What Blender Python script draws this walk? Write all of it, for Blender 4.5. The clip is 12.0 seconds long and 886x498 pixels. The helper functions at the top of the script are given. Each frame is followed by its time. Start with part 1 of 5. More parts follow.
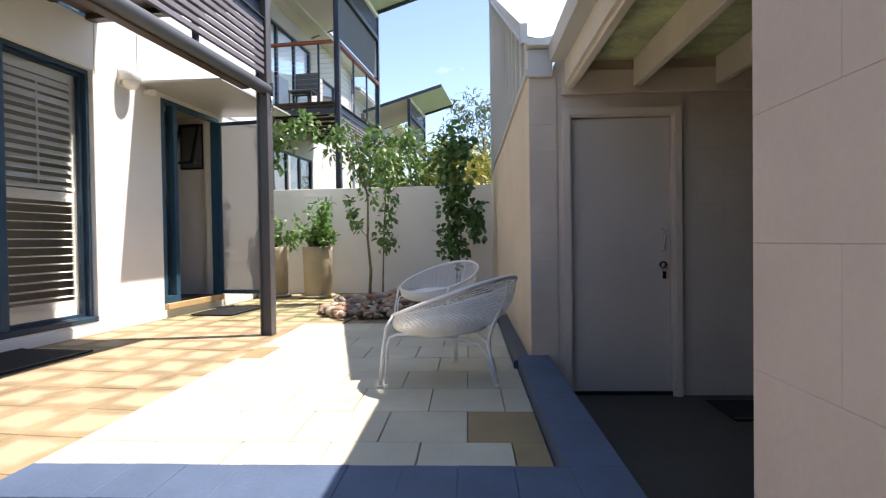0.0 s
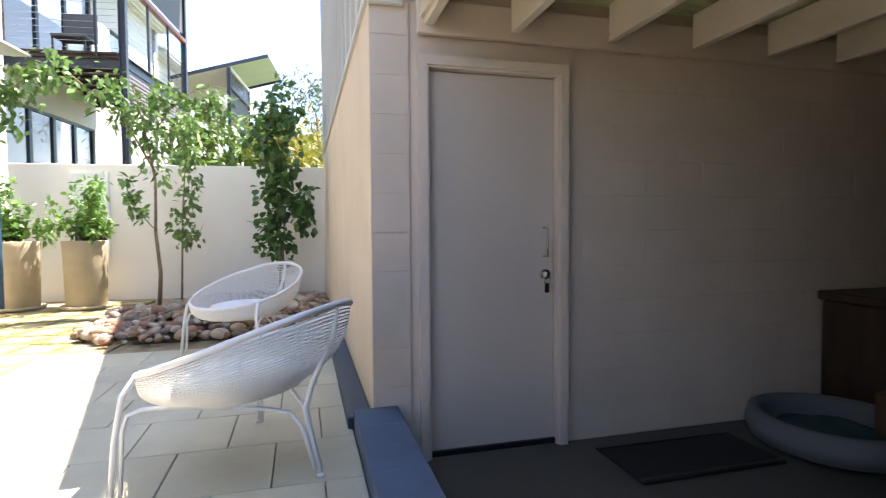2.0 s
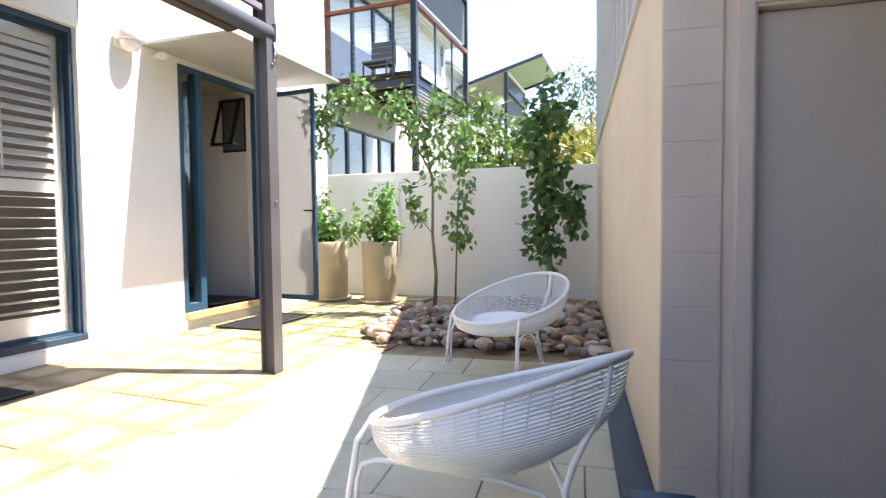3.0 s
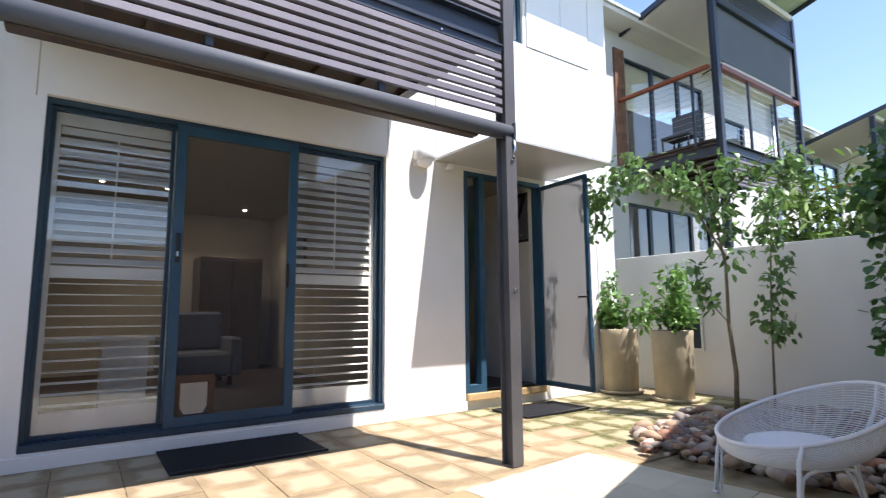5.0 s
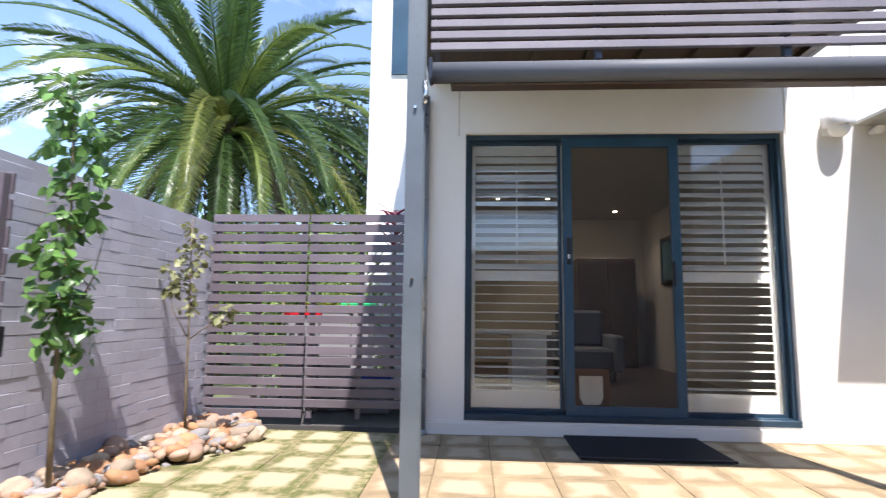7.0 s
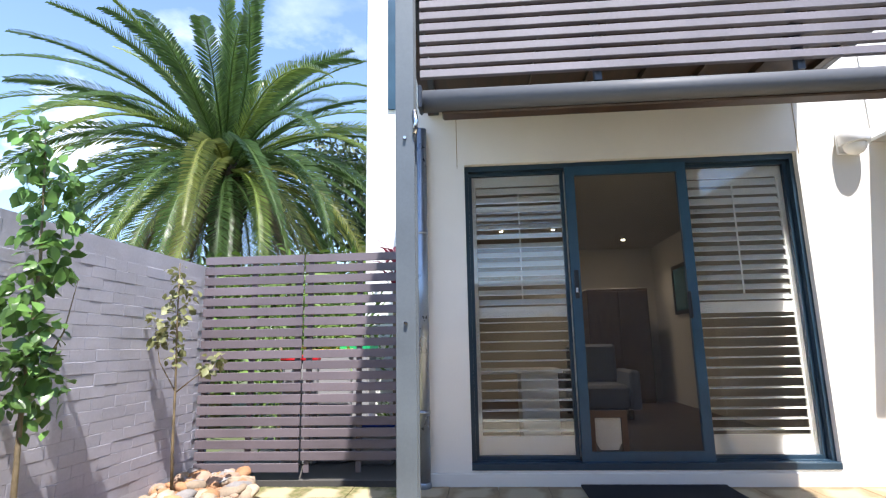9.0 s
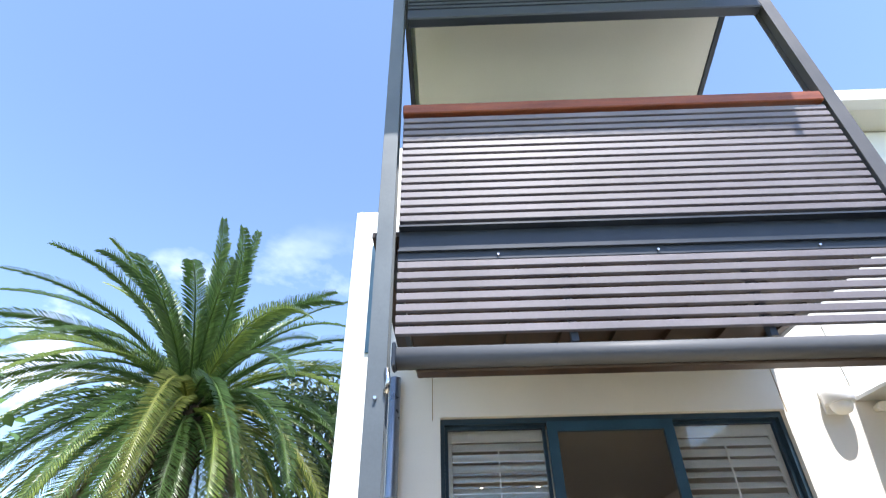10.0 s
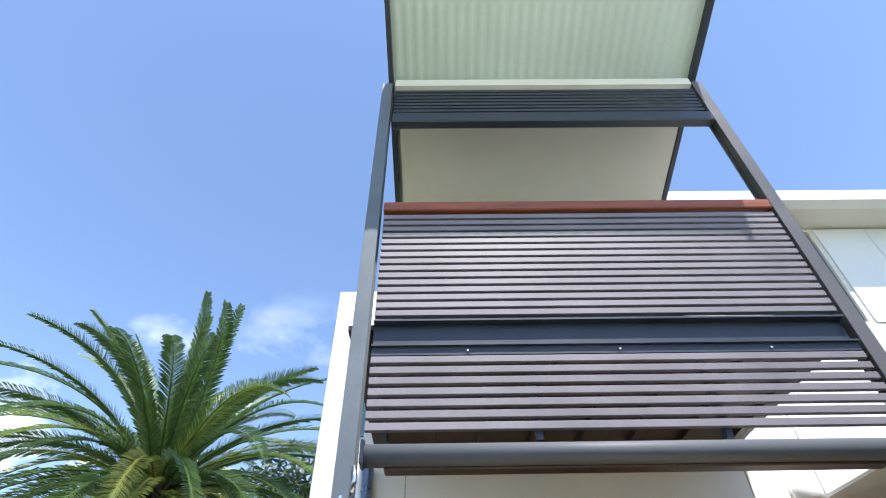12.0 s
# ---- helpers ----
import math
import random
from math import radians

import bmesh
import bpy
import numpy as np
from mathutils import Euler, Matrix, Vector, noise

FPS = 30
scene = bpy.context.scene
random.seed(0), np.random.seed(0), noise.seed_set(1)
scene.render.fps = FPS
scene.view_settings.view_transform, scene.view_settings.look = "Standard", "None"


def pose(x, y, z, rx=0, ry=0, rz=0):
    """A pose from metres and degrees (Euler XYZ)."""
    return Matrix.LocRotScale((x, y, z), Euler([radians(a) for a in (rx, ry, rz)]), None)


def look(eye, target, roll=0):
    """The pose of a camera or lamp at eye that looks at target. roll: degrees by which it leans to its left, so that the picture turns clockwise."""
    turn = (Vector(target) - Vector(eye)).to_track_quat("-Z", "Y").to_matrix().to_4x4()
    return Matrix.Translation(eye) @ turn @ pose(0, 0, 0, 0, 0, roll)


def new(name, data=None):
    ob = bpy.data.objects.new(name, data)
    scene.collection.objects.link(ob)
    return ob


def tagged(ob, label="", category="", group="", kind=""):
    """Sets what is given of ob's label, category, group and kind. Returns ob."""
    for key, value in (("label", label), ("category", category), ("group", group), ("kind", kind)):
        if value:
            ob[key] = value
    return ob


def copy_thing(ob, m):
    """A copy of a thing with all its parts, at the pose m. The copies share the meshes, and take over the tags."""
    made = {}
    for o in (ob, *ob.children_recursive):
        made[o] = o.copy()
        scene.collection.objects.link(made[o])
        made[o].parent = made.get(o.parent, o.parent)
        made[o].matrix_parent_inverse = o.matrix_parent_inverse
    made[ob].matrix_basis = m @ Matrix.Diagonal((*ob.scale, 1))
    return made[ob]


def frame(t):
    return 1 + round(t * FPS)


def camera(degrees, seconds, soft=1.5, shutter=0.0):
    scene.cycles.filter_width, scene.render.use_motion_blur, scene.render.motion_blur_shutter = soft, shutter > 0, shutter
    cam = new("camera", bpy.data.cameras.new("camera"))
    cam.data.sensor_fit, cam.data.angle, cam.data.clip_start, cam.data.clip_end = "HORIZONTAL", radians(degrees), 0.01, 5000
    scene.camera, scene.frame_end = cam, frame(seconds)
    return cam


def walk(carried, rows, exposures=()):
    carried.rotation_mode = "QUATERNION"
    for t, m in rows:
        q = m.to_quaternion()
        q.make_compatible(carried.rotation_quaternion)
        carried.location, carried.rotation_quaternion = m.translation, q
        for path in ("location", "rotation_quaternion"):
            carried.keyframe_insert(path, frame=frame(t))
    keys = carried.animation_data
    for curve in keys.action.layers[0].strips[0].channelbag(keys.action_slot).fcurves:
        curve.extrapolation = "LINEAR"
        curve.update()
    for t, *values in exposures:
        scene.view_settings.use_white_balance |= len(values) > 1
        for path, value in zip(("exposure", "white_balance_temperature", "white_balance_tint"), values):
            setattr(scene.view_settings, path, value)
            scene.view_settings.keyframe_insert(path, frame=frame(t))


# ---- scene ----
cam = camera(80.2, 12.0, soft=1.1, shutter=0.2)
PATH = [
    (0, (0.493, -0.17, 0.961), (0.181, 1.805, 0.928), -0.8),
    (0.5, (0.498, 0.173, 0.986), (0.412, 2.171, 0.939), -0.6),
    (1, (0.457, 0.504, 0.994), (0.629, 2.496, 0.941), -0.4),
    (1.5, (0.435, 0.74, 1.002), (0.84, 2.697, 0.942), -0.2),
    (2, (0.483, 1.077, 1.026), (0.783, 3.053, 0.943), -0.4),
    (2.5, (0.416, 1.396, 1.065), (0.181, 3.379, 0.959), -0.6),
    (3, (0.446, 1.682, 1.107), (-0.249, 3.555, 1.018), -0.6),
    (4.8, (0.878, 2.215, 1.131), (-0.681, 3.448, 1.358), -0.5),
    (5, (0.886, 2.23, 1.127), (-0.747, 3.359, 1.368), -0.4),
    (5.5, (0.873, 2.195, 1.104), (-0.929, 3.021, 1.368), 0.2),
    (6, (0.873, 2.157, 1.091), (-1.052, 2.628, 1.359), 0.5),
    (6.5, (0.881, 2.095, 1.088), (-1.092, 2.291, 1.35), 0.6),
    (7, (0.874, 2.002, 1.117), (-1.109, 1.888, 1.354), 0.7),
    (7.2, (0.871, 1.978, 1.109), (-1.099, 1.725, 1.345), 0.8),
    (9, (0.63, 2.052, 1.177), (-1.332, 1.912, 1.541), -1.1),
    (9.5, (0.521, 2.055, 1.254), (-1.304, 2.058, 2.072), -1.7),
    (10, (0.524, 2.071, 1.359), (-1.101, 2.04, 2.525), -1.1),
    (10.5, (0.597, 2.077, 1.374), (-0.94, 1.972, 2.65), -0.2),
    (11, (0.695, 2.097, 1.389), (-0.784, 1.99, 2.731), -0.4),
    (11.5, (0.734, 2.121, 1.38), (-0.717, 2.026, 2.754), -0.8),
    (12, (0.765, 2.171, 1.374), (-0.689, 2.192, 2.747), -1.1),
]
EXPOSURE = [(0, 1.12, 7000, 17), (0.5, 0.98, 7050, 17), (1.0, 1.12, 7100, 17), (1.5, 1.75, 7200, 17), (2.0, 2.15, 7200, 17), (2.5, 2.3, 7100, 17), (3.2, 1.85, 6900, 17), (4.8, 1.15, 6450, 17), (5.5, 1.1, 6400, 17), (7.2, 1.25, 6400, 17), (9.0, 1.35, 6450, 14), (9.5, 1.4, 6450, 14), (10.0, 1.36, 6450, 12), (10.5, 1.22, 6450, 12), (11.0, 1.12, 6450, 12), (12.0, 1.08, 6450, 12)]
walk(cam, [(t, look(e, a, r)) for t, e, a, r in PATH], EXPOSURE)
# ---- the light ----
SUN = Vector((1.0, 0.285, 2.1)).normalized()
world = bpy.data.worlds.new("sky")
scene.world = world
world.use_nodes = True
wn = world.node_tree
sky = wn.nodes.new("ShaderNodeTexSky")
sky.sky_type = "NISHITA"
sky.sun_disc = False
sky.sun_elevation = math.asin(SUN.z)
sky.sun_rotation = math.atan2(SUN.x, SUN.y)
sky.air_density = 1.0
sky.dust_density = 0.3
sky.ozone_density = 2.6
# soft summer clouds low in the sky
wc = wn.nodes.new("ShaderNodeTexCoord")
wmap = wn.nodes.new("ShaderNodeMapping")
wmap.inputs["Scale"].default_value = (1.6, 1.6, 3.0)
wnz = wn.nodes.new("ShaderNodeTexNoise")
wnz.inputs["Scale"].default_value = 1.7
wnz.inputs["Detail"].default_value = 7
wnz.inputs["Roughness"].default_value = 0.55
wr = wn.nodes.new("ShaderNodeValToRGB")
wr.color_ramp.elements[0].position = 0.60
wr.color_ramp.elements[0].color = (0, 0, 0, 1)
wr.color_ramp.elements[1].position = 0.74
wsep = wn.nodes.new("ShaderNodeSeparateXYZ")
wlow = wn.nodes.new("ShaderNodeMapRange")
wlow.inputs["From Min"].default_value = 0.62
wlow.inputs["From Max"].default_value = 0.22
wmul = wn.nodes.new("ShaderNodeMath")
wmul.operation = "MULTIPLY"
wmix = wn.nodes.new("ShaderNodeMixRGB")
wmix.inputs["Color2"].default_value = (9.5, 9.8, 10.2, 1)
L = wn.links.new
L(wc.outputs["Generated"], wmap.inputs["Vector"])
L(wmap.outputs["Vector"], wnz.inputs["Vector"])
L(wnz.outputs["Fac"], wr.inputs["Fac"])
L(wc.outputs["Generated"], wsep.inputs["Vector"])
L(wsep.outputs["Z"], wlow.inputs["Value"])
L(wr.outputs["Color"], wmul.inputs[0])
L(wlow.outputs["Result"], wmul.inputs[1])
L(wmul.outputs["Value"], wmix.inputs["Fac"])
L(sky.outputs["Color"], wmix.inputs["Color1"])
L(wmix.outputs["Color"], wn.nodes["Background"].inputs["Color"])
wn.nodes["Background"].inputs["Strength"].default_value = 0.15
sun_data = bpy.data.lights.new("sun", "SUN")
sun_data.energy = 4.2
sun_data.angle = radians(0.5)
sun_data.color = (1.0, 0.97, 0.92)
sun = new("sun", sun_data)
sun.matrix_world = look(SUN * 30, (0, 0, 0))

# ---- materials ----
def material(name, color, rough=0.7, metal=0.0, vary=0.12, scale=3.0, fine=60.0, bump=0.15, tint=None, rand=0.0, spec=0.4,
             wear=None, wear_at=0.62, axis=(1, 1, 1)):
    """A surface with a coarse and a fine variation, relief, and, where given, worn or stained patches."""
    m = bpy.data.materials.new(name)
    m.use_nodes = True
    t = m.node_tree
    b = t.nodes["Principled BSDF"]
    lk = t.links.new
    co = t.nodes.new("ShaderNodeTexCoord")
    mp = t.nodes.new("ShaderNodeMapping")
    mp.inputs["Scale"].default_value = axis
    geo = t.nodes.new("ShaderNodeNewGeometry")
    lk(geo.outputs["Position"], mp.inputs["Vector"])
    n1 = t.nodes.new("ShaderNodeTexNoise")
    n1.inputs["Scale"].default_value = scale
    n1.inputs["Detail"].default_value = 5
    n2 = t.nodes.new("ShaderNodeTexNoise")
    n2.inputs["Scale"].default_value = fine
    n2.inputs["Detail"].default_value = 3
    for n in (n1, n2):
        lk(mp.outputs["Vector"], n.inputs["Vector"])
    add = t.nodes.new("ShaderNodeMath")
    add.operation = "MULTIPLY_ADD"
    add.inputs[1].default_value = 0.35
    lk(n2.outputs["Fac"], add.inputs[0])
    lk(n1.outputs["Fac"], add.inputs[2])
    ramp = t.nodes.new("ShaderNodeMapRange")
    ramp.inputs["From Min"].default_value = 0.4
    ramp.inputs["From Max"].default_value = 0.95
    lk(add.outputs["Value"], ramp.inputs["Value"])
    mix = t.nodes.new("ShaderNodeMixRGB")
    dark = tint or tuple(c * (1 - 2 * vary) for c in color)
    light = tuple(min(1, c * (1 + vary)) for c in color)
    mix.inputs["Color1"].default_value = (*dark, 1)
    mix.inputs["Color2"].default_value = (*light, 1)
    lk(ramp.outputs["Result"], mix.inputs["Fac"])
    out = mix.outputs["Color"]
    if rand:
        oi = t.nodes.new("ShaderNodeObjectInfo")
        mr = t.nodes.new("ShaderNodeMapRange")
        mr.inputs["To Min"].default_value = 1 - rand
        mr.inputs["To Max"].default_value = 1 + rand * 0.6
        lk(oi.outputs["Random"], mr.inputs["Value"])
        hs = t.nodes.new("ShaderNodeHueSaturation")
        lk(mr.outputs["Result"], hs.inputs["Value"])
        lk(out, hs.inputs["Color"])
        out = hs.outputs["Color"]
    if wear:
        n3 = t.nodes.new("ShaderNodeTexNoise")
        n3.inputs["Scale"].default_value = scale * 2.3
        n3.inputs["Detail"].default_value = 8
        n3.inputs["Roughness"].default_value = 0.65
        lk(mp.outputs["Vector"], n3.inputs["Vector"])
        r3 = t.nodes.new("ShaderNodeMapRange")
        r3.inputs["From Min"].default_value = wear_at
        r3.inputs["From Max"].default_value = wear_at + 0.12
        lk(n3.outputs["Fac"], r3.inputs["Value"])
        m3 = t.nodes.new("ShaderNodeMixRGB")
        m3.inputs["Color2"].default_value = (*wear, 1)
        lk(r3.outputs["Result"], m3.inputs["Fac"])
        lk(out, m3.inputs["Color1"])
        out = m3.outputs["Color"]
    lk(out, b.inputs["Base Color"])
    rr = t.nodes.new("ShaderNodeMapRange")
    rr.inputs["To Min"].default_value = max(0.02, rough - 0.1)
    rr.inputs["To Max"].default_value = min(1, rough + 0.1)
    lk(n1.outputs["Fac"], rr.inputs["Value"])
    lk(rr.outputs["Result"], b.inputs["Roughness"])
    b.inputs["Metallic"].default_value = metal
    b.inputs["Specular IOR Level"].default_value = spec
    if bump:
        bp = t.nodes.new("ShaderNodeBump")
        bp.inputs["Strength"].default_value = bump
        bp.inputs["Distance"].default_value = 0.01
        lk(add.outputs["Value"], bp.inputs["Height"])
        lk(bp.outputs["Normal"], b.inputs["Normal"])
    return m


def paver_material(name, edge, centre, moss=None, amount=0.5):
    """A cast paver: worn pale in its middle, darker and dirtier towards its rim, with moss where it is damp."""
    m = material(name, edge, 0.85, vary=0.15, scale=5, fine=70, bump=0.35, rand=0.16, wear=moss, wear_at=1 - amount)
    t = m.node_tree
    lk = t.links.new
    b = t.nodes["Principled BSDF"]
    src = b.inputs["Base Color"].links[0].from_socket
    co = t.nodes.new("ShaderNodeTexCoord")
    nz = t.nodes.new("ShaderNodeTexNoise")
    nz.inputs["Scale"].default_value = 4
    gm = t.nodes.new("ShaderNodeNewGeometry")
    lk(gm.outputs["Position"], nz.inputs["Vector"])
    sub = t.nodes.new("ShaderNodeVectorMath")
    sub.operation = "SUBTRACT"
    sub.inputs[1].default_value = (0.5, 0.5, 0.5)
    lk(co.outputs["Generated"], sub.inputs[0])
    ab = t.nodes.new("ShaderNodeVectorMath")
    ab.operation = "ABSOLUTE"
    lk(sub.outputs["Vector"], ab.inputs[0])
    sp = t.nodes.new("ShaderNodeSeparateXYZ")
    lk(ab.outputs["Vector"], sp.inputs["Vector"])
    mx = t.nodes.new("ShaderNodeMath")
    mx.operation = "MAXIMUM"
    lk(sp.outputs["X"], mx.inputs[0])
    lk(sp.outputs["Y"], mx.inputs[1])
    wob = t.nodes.new("ShaderNodeMath")
    wob.operation = "MULTIPLY_ADD"
    wob.inputs[1].default_value = 0.5
    lk(nz.outputs["Fac"], wob.inputs[0])
    lk(mx.outputs["Value"], wob.inputs[2])
    rg = t.nodes.new("ShaderNodeMapRange")
    rg.inputs["From Min"].default_value = 0.64
    rg.inputs["From Max"].default_value = 0.50
    lk(wob.outputs["Value"], rg.inputs["Value"])
    mc = t.nodes.new("ShaderNodeMixRGB")
    mc.inputs["Color2"].default_value = (*centre, 1)
    lk(rg.outputs["Result"], mc.inputs["Fac"])
    lk(src, mc.inputs["Color1"])
    lk(mc.outputs["Color"], b.inputs["Base Color"])
    return m


def glass_material(name, tint, rough=0.0):
    m = bpy.data.materials.new(name)
    m.use_nodes = True
    b = m.node_tree.nodes["Principled BSDF"]
    b.inputs["Base Color"].default_value = (*tint, 1)
    b.inputs["Transmission Weight"].default_value = 1.0
    b.inputs["Roughness"].default_value = rough
    b.inputs["IOR"].default_value = 1.5
    return m


def leaf_material(name, color, rand=0.35, rough=0.45):
    m = bpy.data.materials.new(name)
    m.use_nodes = True
    t = m.node_tree
    lk = t.links.new
    b = t.nodes["Principled BSDF"]
    g = t.nodes.new("ShaderNodeNewGeometry")
    r = t.nodes.new("ShaderNodeMapRange")
    r.inputs["To Min"].default_value = 1 - rand
    r.inputs["To Max"].default_value = 1 + rand
    lk(g.outputs["Random Per Island"], r.inputs["Value"])
    h = t.nodes.new("ShaderNodeHueSaturation")
    h.inputs["Color"].default_value = (*color, 1)
    lk(r.outputs["Result"], h.inputs["Value"])
    lk(h.outputs["Color"], b.inputs["Base Color"])
    b.inputs["Roughness"].default_value = rough
    tr = t.nodes.new("ShaderNodeBsdfTranslucent")
    lk(h.outputs["Color"], tr.inputs["Color"])
    ms = t.nodes.new("ShaderNodeMixShader")
    ms.inputs["Fac"].default_value = 0.3
    lk(b.outputs["BSDF"], ms.inputs[1])
    lk(tr.outputs["BSDF"], ms.inputs[2])
    lk(ms.outputs["Shader"], t.nodes["Material Output"].inputs["Surface"])
    return m


def flyscreen_material(name, color, cover):
    """Fine woven mesh that lets most of the view through."""
    m = bpy.data.materials.new(name)
    m.use_nodes = True
    t = m.node_tree
    b = t.nodes["Principled BSDF"]
    b.inputs["Base Color"].default_value = (*color, 1)
    b.inputs["Roughness"].default_value = 0.8
    tr = t.nodes.new("ShaderNodeBsdfTransparent")
    ms = t.nodes.new("ShaderNodeMixShader")
    ms.inputs["Fac"].default_value = cover
    t.links.new(tr.outputs["BSDF"], ms.inputs[1])
    t.links.new(b.outputs["BSDF"], ms.inputs[2])
    t.links.new(ms.outputs["Shader"], t.nodes["Material Output"].inputs["Surface"])
    return m


def glow_material(name, color, strength):
    m = bpy.data.materials.new(name)
    m.use_nodes = True
    b = m.node_tree.nodes["Principled BSDF"]
    b.inputs["Emission Color"].default_value = (*color, 1)
    b.inputs["Emission Strength"].default_value = strength
    return m


M_RENDER = material("cream_render", (0.80, 0.77, 0.71), 0.85, vary=0.04, scale=1.2, fine=160, bump=0.12)
M_RENDER_N = material("neighbour_render", (0.62, 0.61, 0.58), 0.85, vary=0.04, scale=1.0, fine=120, bump=0.08)
M_PANEL = material("white_panel", (0.80, 0.80, 0.78), 0.6, vary=0.02, scale=0.8, fine=40, bump=0.03)
M_SHED = material("bagged_shed_paint", (0.70, 0.59, 0.46), 0.8, vary=0.06, scale=2.2, fine=90, bump=0.2)
M_SHED_BLOCK = material("painted_block", (0.62, 0.52, 0.44), 0.75, vary=0.05, scale=3, fine=80, bump=0.2, rand=0.02)
M_COLUMN = material("worn_painted_block", (0.60, 0.50, 0.44), 0.8, vary=0.06, scale=4, fine=70, bump=0.3, wear=(0.34, 0.30, 0.27), wear_at=0.75)
M_DOOR_PAINT = material("taupe_door_paint", (0.58, 0.50, 0.44), 0.55, vary=0.04, scale=1.5, fine=40, bump=0.05)
M_TRIM_PAINT = material("taupe_trim_paint", (0.66, 0.56, 0.48), 0.5, vary=0.05, scale=2, fine=60, bump=0.06)
M_BEAM_PAINT = material("cream_beam_paint", (0.66, 0.60, 0.50), 0.55, vary=0.07, scale=3, fine=60, bump=0.08)
# green sheet colour raised to include light bounced up from below
M_ROOF_UNDER = material("aged_bounce_lit_roof_sheet", (0.55, 0.60, 0.33), 0.5, vary=0.25, scale=2.2, fine=30, bump=0.1, wear=(0.68, 0.72, 0.45), wear_at=0.55)
M_ROOF_TOP = material("pale_roof_sheet", (0.72, 0.74, 0.74), 0.35, metal=0.2, vary=0.05, scale=1, fine=40, bump=0.03)
M_CLADDING = material("pale_cladding", (0.52, 0.52, 0.50), 0.5, vary=0.05, scale=1.2, fine=50, bump=0.04)
M_STEEL = material("slate_grey_paint", (0.036, 0.045, 0.062), 0.42, vary=0.1, scale=3, fine=80, bump=0.05)
M_POST = material("charcoal_post_paint", (0.10, 0.095, 0.095), 0.42, vary=0.1, scale=3, fine=80, bump=0.05)
M_POST_PALE = material("weathered_grey_paint", (0.115, 0.135, 0.15), 0.42, vary=0.1, scale=3, fine=80, bump=0.05)
M_SLAT = material("plum_grey_slat_paint", (0.20, 0.18, 0.195), 0.5, vary=0.12, scale=2, fine=50, bump=0.06, rand=0.10)
M_FENCE = material("plum_fence_paint", (0.155, 0.13, 0.145), 0.5, vary=0.12, scale=2, fine=50, bump=0.08, rand=0.15)
M_AWNING = material("awning_cover_paint", (0.11, 0.115, 0.125), 0.55, spec=0.25, vary=0.06, scale=1.5, fine=40, bump=0.02)
M_BLUE = material("petrol_blue_frame", (0.025, 0.075, 0.125), 0.4, vary=0.15, scale=3, fine=60, bump=0.04)
M_BLUE_DARK = material("dark_blue_frame", (0.022, 0.05, 0.08), 0.4, vary=0.15, scale=3, fine=60, bump=0.04)
M_KERB = material("blue_kerb_paint", (0.085, 0.125, 0.20), 0.6, vary=0.14, scale=4, fine=60, bump=0.25, wear=(0.13, 0.16, 0.21), wear_at=0.66)
M_WALL_GREY = material("violet_grey_brick_paint", (0.43, 0.425, 0.49), 0.6, vary=0.09, scale=3, fine=60, bump=0.3, rand=0.06)
M_MORTAR_GREY = material("painted_mortar", (0.30, 0.295, 0.345), 0.8, vary=0.1, scale=5, fine=60, bump=0.2)
M_RAIL = material("red_brown_rail_timber", (0.26, 0.07, 0.03), 0.4, vary=0.25, scale=4, fine=80, bump=0.1, axis=(4, 0.5, 4))
M_TILE = material("sandstone_tile", (0.58, 0.54, 0.41), 0.75, vary=0.08, scale=2.5, fine=50, bump=0.15, rand=0.12, wear=(0.62, 0.54, 0.36), wear_at=0.66)
M_TILE_BROWN = material("brown_sandstone_tile", (0.36, 0.27, 0.14), 0.75, vary=0.12, scale=3, fine=50, bump=0.2, rand=0.1)
M_PAVER = paver_material("worn_paver", (0.345, 0.255, 0.145), (0.43, 0.345, 0.225), (0.28, 0.20, 0.105), 0.42)
M_PAVER_MOSS = paver_material("mossy_paver", (0.26, 0.22, 0.11), (0.40, 0.34, 0.21), (0.12, 0.125, 0.04), 0.56)
M_BED = material("joint_sand", (0.36, 0.28, 0.165), 0.95, vary=0.2, scale=8, fine=90, bump=0.4)
M_SOIL = material("dark_soil", (0.09, 0.06, 0.04), 0.95, vary=0.3, scale=8, fine=60, bump=0.6)
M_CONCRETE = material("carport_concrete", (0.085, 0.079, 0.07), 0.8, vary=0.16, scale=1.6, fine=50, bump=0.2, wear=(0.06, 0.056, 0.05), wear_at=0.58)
M_MAT = material("black_rubber_mat", (0.012, 0.013, 0.016), 0.8, vary=0.2, scale=8, fine=200, bump=0.5)
M_WHITE_METAL = material("white_powder_coat", (0.82, 0.82, 0.82), 0.4, vary=0.02, scale=3, fine=60, bump=0.02)
M_CORD = material("white_vinyl_cord", (0.80, 0.80, 0.79), 0.5, vary=0.03, scale=6, fine=60, bump=0.0)
M_CUSHION = material("white_cushion_fabric", (0.78, 0.79, 0.82), 0.9, vary=0.03, scale=4, fine=260, bump=0.25)
M_POT = material("sand_concrete_pot", (0.44, 0.37, 0.25), 0.85, vary=0.1, scale=3, fine=60, bump=0.25, wear=(0.36, 0.30, 0.20), wear_at=0.66)
M_STONE = [material("river_stone_" + n, c, 0.75, vary=0.2, scale=9, fine=70, bump=0.3, rand=0.3)
           for n, c in (("red", (0.36, 0.19, 0.125)), ("tan", (0.44, 0.31, 0.20)), ("grey", (0.30, 0.25, 0.215)), ("pale", (0.52, 0.44, 0.36)))]
